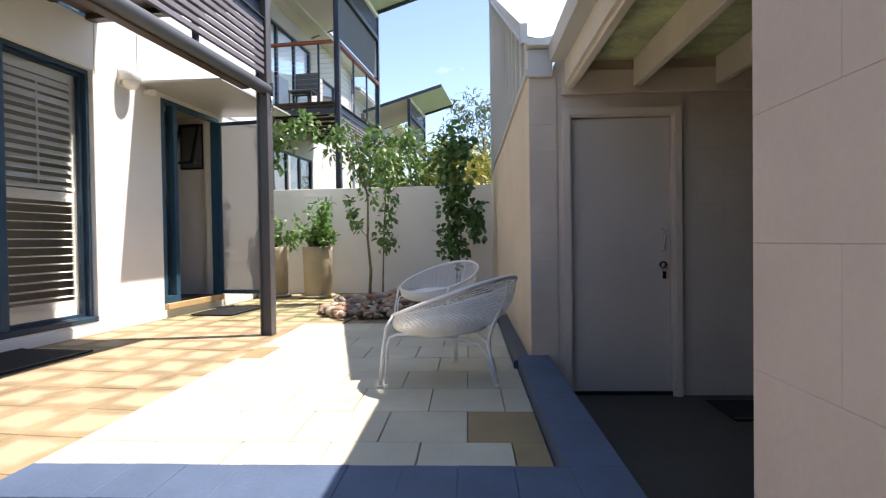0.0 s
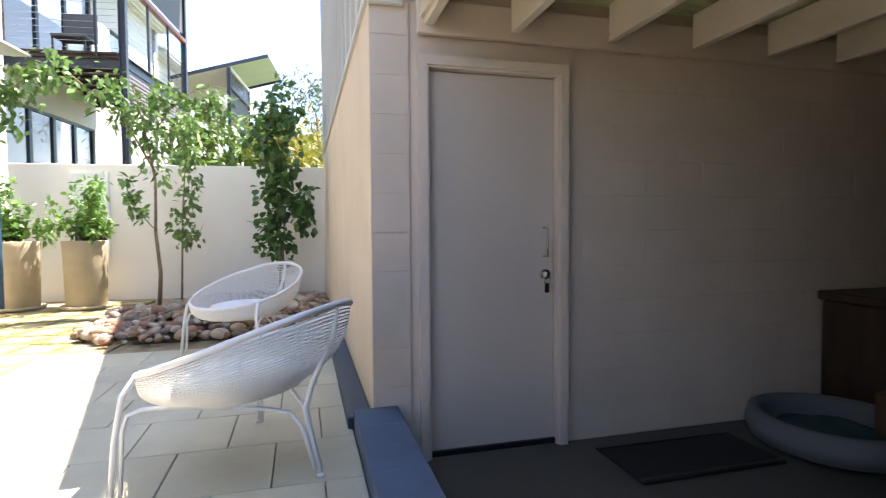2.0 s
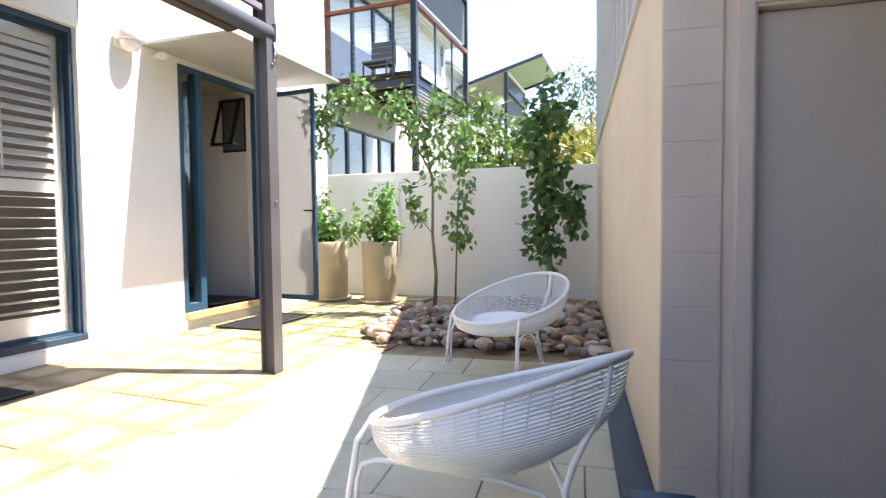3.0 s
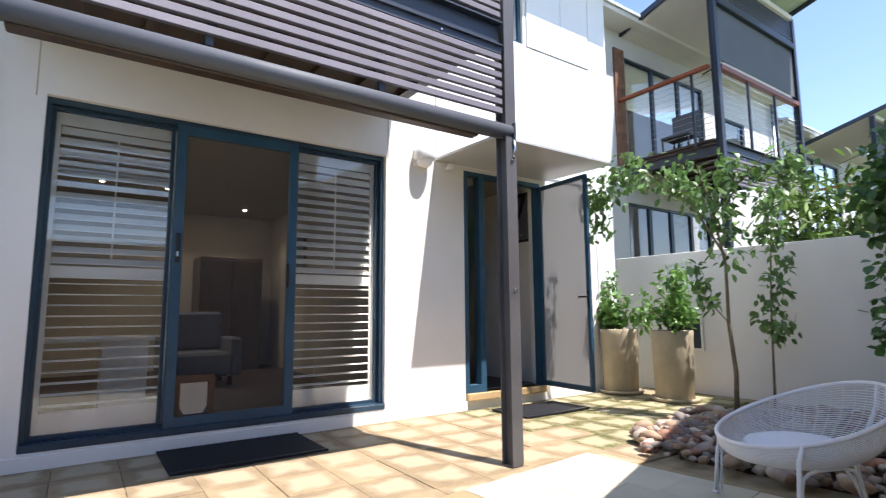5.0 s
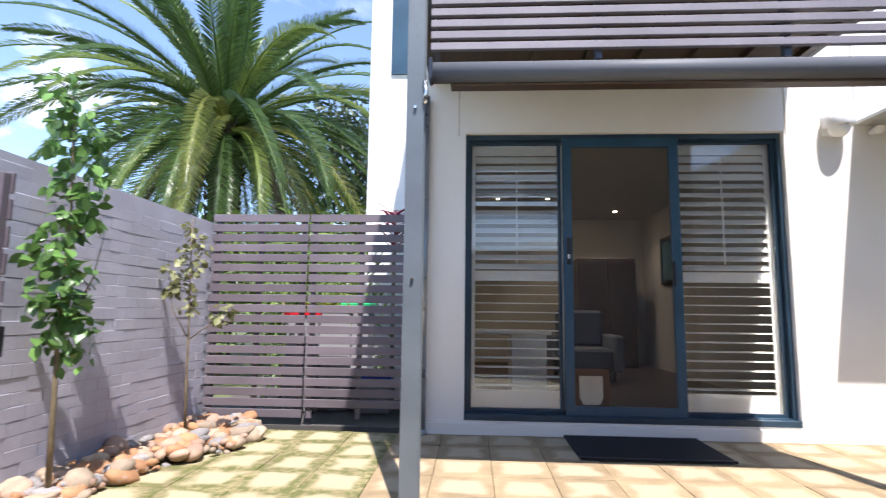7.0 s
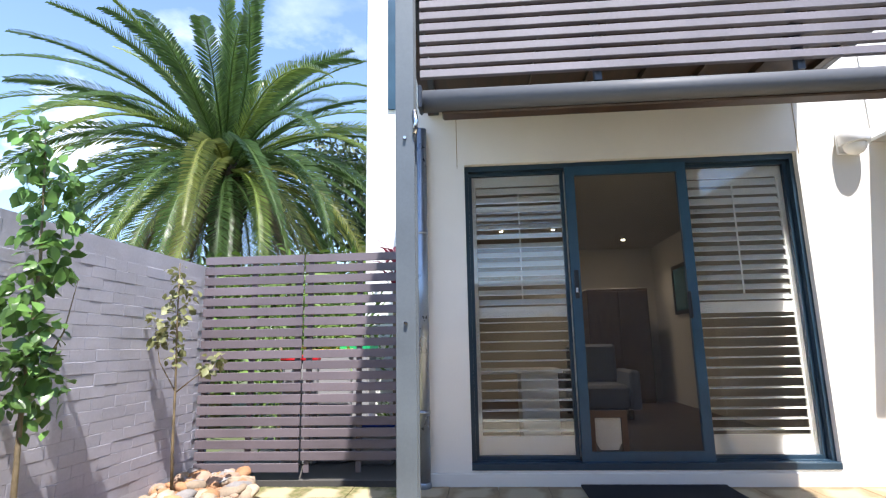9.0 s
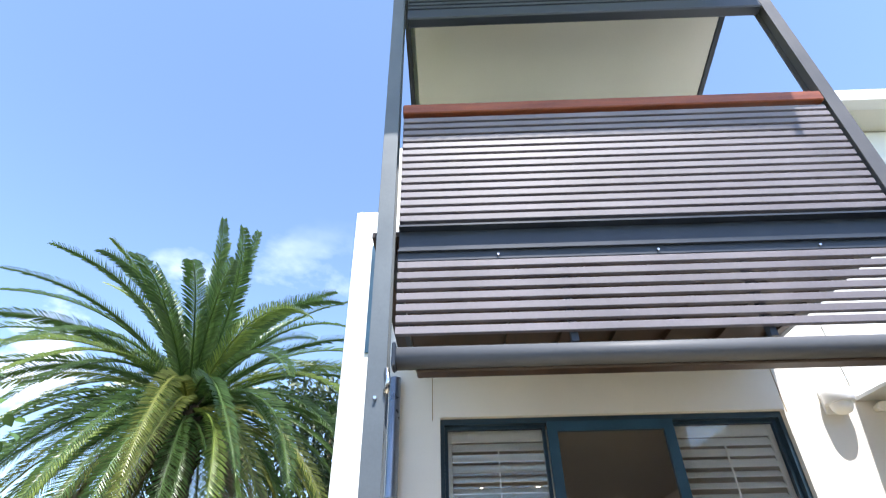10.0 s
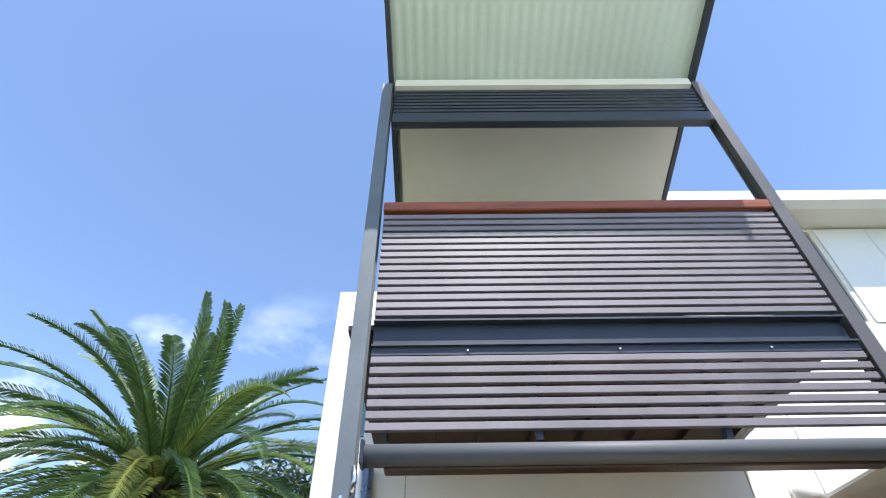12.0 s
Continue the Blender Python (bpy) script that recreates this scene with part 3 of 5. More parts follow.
desk = thing("desk", "pale writing desk inside the window", "desk", pose(-5.6, 2.35, 0.168))
part("desktop", Box(-0.35, 0.35, -0.55, 0.55, 0.70, 0.74, bev=0.006), M_SHUTTER, desk)
part("drawer_unit", Box(-0.3, 0.3, 0.1, 0.5, 0.0, 0.70, bev=0.006), M_SHUTTER, desk)
part("side_panel", Box(-0.32, 0.32, -0.53, -0.49, 0.0, 0.70), M_SHUTTER, desk)

# ---- entry ----
entry = thing("door_1", "petrol blue entry frame with a narrow sidelight, door standing open", "door", kind="structure")
part("door_frame", wall_x(bmesh.new(), XF - 0.10, XF + 0.012, E_Y0, E_Y1, E_Z0, E_Z1,
     [(E_Y0 + 0.05, 6.28, E_Z0 + 0.09, E_Z1 - 0.05), (6.36, E_Y1 - 0.05, E_Z0, E_Z1 - 0.05)]), M_BLUE, entry)
g = part("sidelight_glass", Box(XF - 0.05, XF - 0.044, E_Y0 + 0.048, 6.282, E_Z0 + 0.088, E_Z1 - 0.048), M_GLASS, entry)
g.visible_shadow = False
part("entry_sill", Box(XF - 0.2, XF + 0.06, E_Y0, E_Y1, 0.10, E_Z0, bev=0.006), M_STEP_WOOD, entry, "pale timber door sill")
leaf = part("door_leaf", Box(-0.022, 0.022, 0.0, 0.9, 0.0, 2.6, bev=0.003), M_BLACK, entry, "dark front door swung inwards", m=pose(XF - 0.16, 6.40, 0.19, 0, 0, 82))
for z in (0.25, 1.3, 2.3):
    part("hinge", Box(-0.03, 0.03, -0.012, 0.012, z, z + 0.1), M_CHROME, leaf)
sd = part("flyscreen_leaf", wall_x(bmesh.new(), -0.018, 0.018, 0.0, 0.87, 0.0, 2.62, [(0.05, 0.82, 0.06, 2.57)]), M_BLUE, entry,
          "blue framed flyscreen door swung wide open", m=pose(XF + 0.02, 7.31, 0.19, 0, 0, -93))
part("mesh_panel", Box(-0.0005, 0.0005, 0.048, 0.822, 0.058, 2.572), M_FLYSCREEN_DOOR, sd)
part("lever_handle", tube(bmesh.new(), [(0.02, 0.845, 1.12), (0.07, 0.845, 1.12), (0.07, 0.74, 1.12)], 0.011, 8), M_BLACK, sd)
part("lock_body", Box(-0.024, 0.024, 0.828, 0.862, 0.98, 1.2, bev=0.004), M_BLACK, sd)
solid("floor_hall", Box(-9.5, XF - 0.2, 5.42, 8.5, 0.0, 0.16), M_DARK_WOOD, "dark timber hall floor", "floor", kind="structure")
# plain wall box; its dark colour stands in for the hall's unlit depth
solid("wall_hall_inner", Box(-8.0, -5.604, 7.502, 7.622, 0.0, 2.95), M_DARK_WOOD, "inner hall wall, dark to stand in for the unlit interior", "wall", kind="structure")
solid("wall_hall", Box(-5.6, XF - 0.22, 7.50, 7.62, 0.0, 2.95), M_ROOM_WHITE, "cream hall wall beside the entry", "wall", kind="structure")
solid("wall_hall_back", Box(-8.1, -8.0, 5.42, 7.62, 0.0, 2.95), M_ROOM_SHADE, "dim hall back wall", "wall", kind="structure")
hw = thing("window_5", "small dark framed awning window in the hall wall, sash pushed open", "window", pose(-4.74, 7.497, 2.50), kind="structure")
part("window_frame", wall_x(bmesh.new(), -0.05, 0.0, -0.20, 0.20, -0.36, 0.36, [(-0.165, 0.165, -0.325, 0.325)]), M_BLACK, hw, m=pose(0, 0, 0, 0, 0, -90))
part("backing", Box(-0.165, 0.165, -0.006, -0.002, -0.325, 0.325), M_FABRIC, hw)
sash = part("sash", wall_x(bmesh.new(), -0.018, 0.018, -0.17, 0.17, -0.66, 0.0, [(-0.14, 0.14, -0.63, -0.03)]), M_BLACK, hw, m=pose(0, -0.055, 0.33, -17, 0, 0) @ pose(0, 0, 0, 0, 0, -90))
part("pane", Box(-0.003, 0.003, -0.142, 0.142, -0.632, -0.028), M_GLASS, sash).visible_shadow = False
part("stay", Tube([(0.15, -0.03, -0.30), (0.15, -0.20, -0.26)], 0.006, 6), M_CHROME, hw)

canopy = thing("entry_canopy", "thin zinc grey canopy over the entry door", "canopy")
part("sheet", prism(bmesh.new(), [(XF + 0.004, 2.93), (XF + 0.004, 2.96), (-3.05, 2.925), (-3.05, 2.90)], "y", 5.62, 7.47), M_CANOPY, canopy)
for y in (6.3, 7.2):
    part("bracket", Box(XF + 0.018, XF + 0.09, y - 0.02, y + 0.02, 2.962, 3.10, bev=0.004), M_PANEL, canopy)
part("strut", Tube([(XF + 0.06, 6.3, 3.07), (-3.45, 6.3, 2.938)], 0.008, 6), M_CHROME, canopy)

wl = thing("wall_light", "white half-round outdoor wall lamp", "wall lamp", pose(XF, 5.42, 2.92))
part("back_plate", Box(0.0, 0.025, -0.10, 0.10, -0.10, 0.10, bev=0.006), M_WHITE_METAL, wl)
bm = bmesh.new()
lathe(bm, [(0.115, -0.055), (0.12, -0.05), (0.12, 0.05), (0.115, 0.055)], 28)
part("drum_shade", bm, M_WHITE_METAL, wl, m=pose(0.10, 0, 0.02))
part("globe", lathe(bmesh.new(), [(0.02, -0.15), (0.06, -0.135), (0.085, -0.10), (0.09, -0.06), (0.08, -0.05)], 24), M_SHUTTER, wl, m=pose(0.10, 0, 0.02))
cam_s = thing("security_sensor", "small white motion sensor under the canopy", "sensor", pose(XF, 5.78, 2.86))
part("base", Tube([(0, 0, 0), (0.05, 0, 0)], 0.028, 12), M_SHUTTER, cam_s)
part("head", Tube([(0.05, 0, 0), (0.13, -0.02, -0.015)], [0.035, 0.042], 12), M_SHUTTER, cam_s)

# ---- balcony frame, with its screens ----
def balcony(dx, dy, dz, own):
    """The steel frame and screens before a house of the row; the neighbours' stand higher up the slope."""
    T = pose(dx, dy, dz)
    grp = "balconies of the row"
    b = thing("balcony", "slate grey steel balcony with slatted privacy screens and timber rail" if own else
              "neighbouring slate grey balcony with timber rail and grey blind", "balcony", T, group=grp)
    xs = -2.13
    ya_in, yb_in = 1.74, 4.905
    zd = 0.0 if own else -0.27
    foot = 0.0 if own else -4.5
    for ya, mat in ((1.655, M_POST_PALE if own else M_STEEL), (4.97, M_POST if own else M_STEEL)):
        p = part("post", wall_x(bmesh.new(), xs - 0.10, xs + 0.0, ya - 0.012, ya + 0.012, foot, 6.55), mat, b)
        for x0, x1 in ((xs - 0.112, xs - 0.1005), (xs + 0.0005, xs + 0.012)):
            part("flange", Box(x0, x1, ya - 0.053, ya + 0.053, foot, 6.55, bev=0.002), mat, p)
        if own:
            for z in (1.30, 2.32):
                part("bolt", Tube([(xs + 0.012, ya, z), (xs + 0.03, ya, z)], 0.009, 8), M_CHROME, p)
    part("deck", Box(XF + 0.005 + 0, xs - 0.12, 1.55, 5.06, 3.46 + zd, 3.50 + zd), M_DARK_WOOD, b)
    for i in range(8):
        y = 1.62 + i * 0.47
        part("joist", Box(XF + 0.005, xs - 0.12, y - 0.03, y + 0.03, 3.40 + zd, 3.456 + zd), M_DARK_WOOD, b)
    bm = box(bmesh.new(), xs - 0.06, xs - 0.048, ya_in, yb_in, 3.262 + zd, 3.442 + zd)
    box(bm, xs - 0.09, xs + 0.01, ya_in, yb_in, 3.25 + zd, 3.262 + zd)
    box(bm, xs - 0.09, xs + 0.01, ya_in, yb_in, 3.442 + zd, 3.456 + zd)
    part("edge_beam", bm, M_STEEL, b)
    part("lower_lip", Box(xs - 0.03, xs - 0.012, ya_in, yb_in, 3.19 + zd, 3.249 + zd), M_STEEL, b)
    for k in range(3):
        y = ya_in + 0.62 + k * 0.98
        part("bolt", Tube([(xs - 0.0115, y, 3.215 + zd), (xs + 0.001, y, 3.215 + zd)], 0.008, 8), M_CHROME, b)
    for y in (1.645, 4.945):
        part("side_beam", Box(XF + 0.005, xs - 0.12, y, y + 0.05, 3.40 + 1.6 * zd, 3.51 + zd), M_STEEL, b)
    low = mesh_of("slat", Box(-0.022, 0.012, 1.74, 4.905, -0.0235, 0.0235, bev=0.003), M_SLAT)
    for i in range(7):
        part("slat", low, None, b, m=pose(xs - 0.02, 0, 2.715 + zd + i * 0.0738))
    if own:
        up = mesh_of("slat", Box(-0.03, 0.012, 1.74, 4.905, -0.0235, 0.0235, bev=0.003), M_SLAT)
        for i in range(15):
            part("slat", up, None, b, m=pose(xs - 0.02, 0, 3.523 + i * 0.0682))
        for y in (2.75, 3.85):
            part("upright", Box(xs - 0.085, xs - 0.043, y - 0.02, y + 0.02, 2.64, 3.23), M_STEEL, b)
            part("upright", Box(xs - 0.10, xs - 0.055, y - 0.02, y + 0.02, 3.458, 4.525), M_STEEL, b)
    else:
        for i in range(11):
            z = 3.29 + i * 0.113
            part("wire", Box(xs - 0.03, xs - 0.024, 1.63, 4.96, z, z + 0.006), M_CHROME, b)
            part("wire", Box(XF + 0.01, xs - 0.11, 1.53, 1.536, z, z + 0.006), M_CHROME, b)
        for y in (2.75, 3.85):
            part("upright", Box(xs - 0.05, xs - 0.01, y - 0.02, y + 0.02, 3.44 + zd, 4.53), M_STEEL, b)
        part("upright", Box(-2.60, -2.56, 1.51, 1.55, 3.42 + zd, 4.53), M_STEEL, b)
        part("blind", Box(xs - 0.06, xs - 0.054, 1.66, 4.95, 4.75, 5.92), M_FABRIC, b)
        part("side_rail", Box(XF + 0.01, xs - 0.11, 1.48, 1.58, 4.535, 4.60, bev=0.006), M_RAIL, b)
    part("hand_rail", Box(xs - 0.09, xs + 0.02, 1.736, 4.909, 4.527, 4.628, bev=0.008), M_RAIL, b, "red-brown timber hand rail")
    thin = mesh_of("slat", Box(-0.010, 0.010, 1.74, 4.905, -0.019, 0.019, bev=0.002), M_STEEL)
    for i in range(8):
        part("slat", thin, None, b, m=pose(xs - 0.02, 0, 5.985 + i * 0.062))
    part("blind_box", Box(xs - 0.07, xs + 0.03, 1.74, 4.905, 5.80, 5.945, bev=0.012), M_STEEL, b)
    r = lambda x: 6.64 + 0.27 * (x - xs)
    bm = bmesh.new()
    ys = [1.68 + i * (3.30 / 120) for i in range(121)]
    rows = []
    for k, y in enumerate(ys):
        w = 0.007 * math.sin(k * math.pi * 0.5)
        rows.append([bm.verts.new((x, y, r(x) + 0.075 + w)) for x in (XF - 0.1, -0.80)])
    for p, q in zip(rows, rows[1:]):
        bm.faces.new((p[0], p[1], q[1], q[0])).smooth = True
    part("roof_sheet", bm, M_POLY, b, "pale green corrugated roof sheet")
    for y in (1.66, 4.95):
        part("roof_rafter", prism(bmesh.new(), [(XF - 0.1, r(XF - 0.1) - 0.03), (-0.80, r(-0.80) - 0.03), (-0.80, r(-0.80) + 0.09), (XF - 0.1, r(XF - 0.1) + 0.09)], "y", y, y + 0.05), M_STEEL, b)
    part("soffit", prism(bmesh.new(), [(XF - 0.1, r(XF - 0.1) - 0.02), (xs - 0.13, r(xs - 0.13) - 0.02), (xs - 0.13, r(xs - 0.13) + 0.03), (XF - 0.1, r(XF - 0.1) + 0.03)], "y", 1.76, 4.94), M_SOFFIT, b, "cream lined balcony ceiling")
    part("front_fascia", Box(xs - 0.12, xs + 0.02, 1.74, 4.905, 6.48, 6.60), M_SOFFIT, b)
    return b


balcony(0, 0, 0, True)
awning = thing("roller_awning", "slate grey folding awning cassette under the slats", "awning")
xa = -2.15
round_front = [(xa - 0.005 + 0.058 * math.cos(radians(k)), 2.556 + 0.058 * math.sin(radians(k))) for k in range(-90, 91, 12)]
cassette = mesh_of("cassette", prism(bmesh.new(), [(xa - 0.04, 2.498)] + round_front + [(xa - 0.04, 2.614)], "y", 1.755, 4.985), M_AWNING)
for p in cassette.polygons:
    p.use_smooth = abs(p.normal.y) < 0.5
part("cassette", cassette, None, awning)
part("under_rail", Box(xa - 0.13, xa - 0.032, 1.86, 4.70, 2.485, 2.545, bev=0.008), M_DARK_WOOD, awning)
for y in (1.732, 4.986):
    part("end_cap", Box(xa - 0.05, xa + 0.06, y, y + 0.022, 2.485, 2.63, bev=0.01), M_STEEL, awning)
for y in (1.71, 4.99):
    part("bracket_chain", tube(bmesh.new(), [(xa + 0.04, y, 2.48), (xa + 0.045, y + 0.01, 2.41), (xa + 0.04, y, 2.34)], 0.014, 6), M_CHROME, awning)

pipe = thing("downpipe", "galvanised round downpipe beside the house corner", "downpipe", pose(XF + 0.07, 1.52, 0))
part("pipe", Tube([(0, 0, -0.02), (0, 0, 3.23)], 0.052, 16), M_ZINC, pipe)
part("shoe", lathe(bmesh.new(), [(0.06, -0.025), (0.06, 0.03), (0.047, 0.05)], 16), M_ZINC, pipe)
for z in (0.6, 2.2):
    part("strap", lathe(bmesh.new(), [(0.056, z), (0.056, z + 0.03)], 16), M_ZINC, pipe)

# upper windows
uw = thing("window_2", "tall blue framed upper window", "window", kind="structure")
pane("window_frame", 6.05, 7.12, 4.84, 6.3, XF - 0.04, uw, 0.05, M_BLUE)
ub = thing("window_3", "wide blue framed balcony doors", "window", kind="structure")
for ya, yb in ((1.75, 2.8), (2.8, 3.88), (3.88, 4.95)):
    pane("window_frame", ya, yb, 3.42, 5.95, XF - 0.04, ub, 0.05, M_BLUE)

# ---- north wall ----
NW = pose(-4.6, 9.50, 0, 0, 0, 2.5)
nwall = solid("wall_north", Box(0.0, 5.0, 0.0, 0.2, -0.3, 1.99, bev=0.006), M_RENDER, "pale cream rendered garden wall", "wall", NW, kind="structure")
mb = thing("meter_box", "cream recessed meter box in the garden wall", "meter box", NW @ pose(1.12, 0, 1.20))
part("frame", wall_x(bmesh.new(), -0.004, 0.022, -0.25, 0.25, -0.63, 0.66, [(-0.22, 0.22, -0.60, 0.63)]), M_PANEL, mb, m=pose(0, 0, 0, 0, 0, -90))
part("door", Box(-0.22, 0.22, -0.012, -0.002, -0.18, 0.63), M_PANEL, mb)
# flat dark plate; its colour stands in for the shade of a recess
part("recess_shade_plate", Box(-0.22, 0.22, -0.010, -0.002, -0.60, -0.184), M_STEEL, mb)

# ---- shed and carport ----
RISE = 0.51
shed_w = solid("wall_shed_west", Box(0.10, 0.30, 0.004, 6.2, -0.3, 2.20), M_SHED, "sunlit cream rendered shed wall", "wall", MP, kind="structure")
clad = thing("wall_shed_cladding", "pale vertical metal cladding above the shed wall", "cladding", MP, kind="structure")
bm = prism(bmesh.new(), [(0.0, 2.2), (6.2, 2.2), (6.2, 2.42 + RISE * 6.2), (0.0, 2.42)], "x", 0.11, 0.2)
part("sheet", bm, M_CLADDING, clad)
for i in range(1, 16):
    v = i * 0.40
    part("cover_strip", Box(0.085, 0.112, v - 0.02, v + 0.02, 2.19, 2.40 + RISE * v), M_CLADDING, clad)
part("base_flashing", Box(0.08, 0.114, 0.0, 6.2, 2.17, 2.21), M_CLADDING, clad)
bm = bmesh.new()
rows = []
for k in range(121):
    u = 0.02 + k * 0.05
    rows.append([bm.verts.new((u, v, 2.46 + RISE * v + 0.014 * math.sin(k * math.pi * 0.5))) for v in (-0.12, 6.4)])
for p, q in zip(rows, rows[1:]):
    bm.faces.new((p[0], q[0], q[1], p[1])).smooth = True
shed_roof = solid("roof_shed", bm, M_ROOF_TOP, "bright corrugated steel shed roof", "roof", MP, kind="structure")
barge = thing("barge_flashing", "pale metal flashing along the shed roof edge", "flashing", MP, kind="structure")
part("flashing", prism(bmesh.new(), [(-0.12, 2.36), (6.4, 2.36 + RISE * 6.52), (6.4, 2.50 + RISE * 6.52), (-0.12, 2.50)], "x", 0.03, 0.083), M_CLADDING, barge)

# carport roof
carport = thing("carport_roof", "carport roof of cream beams under aged metal sheets", "carport roof", MP, kind="structure")
for u in (0.40, 0.87, 1.45, 2.00, 2.54, 3.08, 3.62, 4.16, 4.70, 5.3):
    part("rafter", Box(u - 0.025, u + 0.025, -4.6, -0.046, 2.05, 2.25, bev=0.004), M_BEAM_PAINT, carport)
part("ledger", Box(0.34, 6.0, -0.045, -0.004, 2.01, 2.18, bev=0.004), M_TRIM_PAINT, carport)
bm = bmesh.new()
rows = []
for k in range(180):
    v = -4.7 + k * (4.71 / 179)
    w = 0.012 if (k % 6) in (0, 1) else 0.0
    rows.append([bm.verts.new((u, v, 2.262 + w)) for u in (0.375, 6.2)])
for p, q in zip(rows, rows[1:]):
    bm.faces.new((p[0], p[1], q[1], q[0]))
part("sheet", bm, M_ROOF_UNDER, carport, "green-tinged aged roof sheeting with bounced light in its colour")
gut = thing("gutter", "pale metal gutter along the carport edge", "gutter", MP, kind="structure")
part("channel", prism(bmesh.new(), [(0.25, 2.24), (0.35, 2.24), (0.35, 2.34), (0.342, 2.34), (0.342, 2.252), (0.258, 2.252), (0.245, 2.35), (0.235, 2.35)], "y", -4.7, -0.05), M_CLADDING, gut)
part("fascia_board", Box(0.352, 0.372, -4.7, -0.05, 2.08, 2.34), M_BEAM_PAINT, gut)
for i in range(9):
    part("gutter_strap", Box(0.232, 0.36, -0.5 - i * 0.5, -0.47 - i * 0.5, 2.341, 2.347), M_CLADDING, gut)
rh = thing("rainwater_head", "square metal rainwater head at the gutter end", "rainwater head", MP, kind="structure")
part("head", Box(0.09, 0.27, -0.045, -0.004, 2.14, 2.34, bev=0.006), M_CLADDING, rh)
part("cap", Box(0.075, 0.28, -0.115, -0.004, 2.345, 2.40, bev=0.006), M_CLADDING, rh)

# shed's south wall of painted blocks, with a doorway
D0, D1, DZ0, DZ1 = 0.402, 1.128, -0.19, 1.845


def wall_y(bm, y0, y1, x0, x1, z0, z1, holes=()):
    """A wall along x, with openings (xa, xb, za, zb) through it."""
    xs = sorted({x0, x1, *[h[0] for h in holes], *[h[1] for h in holes]})
    for a, b in zip(xs, xs[1:]):
        z = z0
        for c, d in sorted((h[2], h[3]) for h in holes if h[0] <= a + 1e-6 and h[1] >= b - 1e-6):
            if c > z + 1e-6:
                box(bm, a, b, y0, y1, z, c)
            z = d
        if z < z1 - 1e-6:
            box(bm, a, b, y0, y1, z, z1)
    return bm


shed_s = solid("wall_shed_south", wall_y(bmesh.new(), 0.01, 0.16, 0.304, 6.2, -0.3, 2.275, [(D0 - 0.05, D1 + 0.05, -0.3, DZ1 + 0.05)]), M_SHED_BLOCK,
               "taupe painted concrete block wall in the shade", "wall", MP, kind="structure")
solid("wall_shed_corner", Box(0.102, 0.303, 0.0, 0.0035, -0.3, 2.19), M_SHED_BLOCK, "taupe painted corner of the shed", "wall", MP, kind="structure")
# unseen walls that close the carport, coloured dark so little light bounces inside
solid("wall_carport_end", Box(4.6, 4.8, -6.0, 0.0, -0.3, 2.3), M_CARD_AND_SHADE, "unseen carport end wall, coloured dark to stand in for deep shade", "wall", MP, kind="structure")
solid("wall_carport_south", Box(0.202, 4.8, -4.75, -4.6, -0.3, 2.3), M_CARD_AND_SHADE, "unseen carport south wall, coloured dark to cut bounced light", "wall", MP, kind="structure")

sdoor = thing("door_2", "plain taupe painted shed door, shut", "door", MP, kind="structure")
part("door_frame", wall_y(bmesh.new(), -0.028, 0.12, D0 - 0.055, D1 + 0.055, -0.2, DZ1 + 0.055, [(D0, D1, -0.2, DZ1)]), M_TRIM_PAINT, sdoor)
part("architrave", wall_y(bmesh.new(), -0.04, -0.0285, D0 - 0.06, D1 + 0.06, -0.2, DZ1 + 0.06, [(D0 - 0.012, D1 + 0.012, -0.2, DZ1 + 0.012)]), M_TRIM_PAINT, sdoor)
dl = part("door_leaf", Box(D0 + 0.004, D1 - 0.004, 0.02, 0.06, -0.175, DZ1 - 0.004, bev=0.003), M_DOOR_PAINT, sdoor)
# black strip added in the gap under the leaf to stop light leaking through
part("door_gap_block", Box(D0, D1, 0.0, 0.1, -0.2, -0.172), M_BLACK, sdoor)
hd = part("pull_handle", Tube([(1.065, 0.02, 1.02), (1.065, -0.03, 1.02), (1.065, -0.03, 0.86), (1.065, 0.02, 0.86)], 0.0065, 8), M_CHROME, dl)
part("lock_rose", Tube([(1.065, 0.02, 0.76), (1.065, -0.005, 0.76)], 0.028, 16), M_CHROME, dl)
part("key", Box(1.059, 1.071, -0.03, -0.004, 0.745, 0.775, bev=0.002), M_CHROME, dl)
part("key_ring", tube(bmesh.new(), [(1.065 + 0.02 * math.sin(a), -0.024, 0.735 + 0.024 * math.cos(a)) for a in (i * math.pi / 6 for i in range(13))], 0.002, 5), M_CHROME, dl)
part("key_tag", Box(1.05, 1.077, -0.028, -0.022, 0.66, 0.712, bev=0.002), M_BLACK, dl)

# grey garden wall, fence and gate
WY = -0.75
wall_s = solid("wall_south", Box(-4.75, -0.9, WY - 0.22, WY - 0.012, -0.2, 2.03), M_WALL_GREY, "violet grey painted brick garden wall", "wall", kind="structure")
solid("wall_south_east", Box(-0.9, 0.9, -2.6, -2.4, -0.2, 2.03), M_MORTAR_GREY, "grey wall outside the gate", "wall", kind="structure")
fence = thing("slatted_fence", "plum-brown horizontal slatted side gate and fence", "fence", pose(-4.47, 0, 0))
FY0, FYM, FY1 = -0.74, 0.30, 1.40
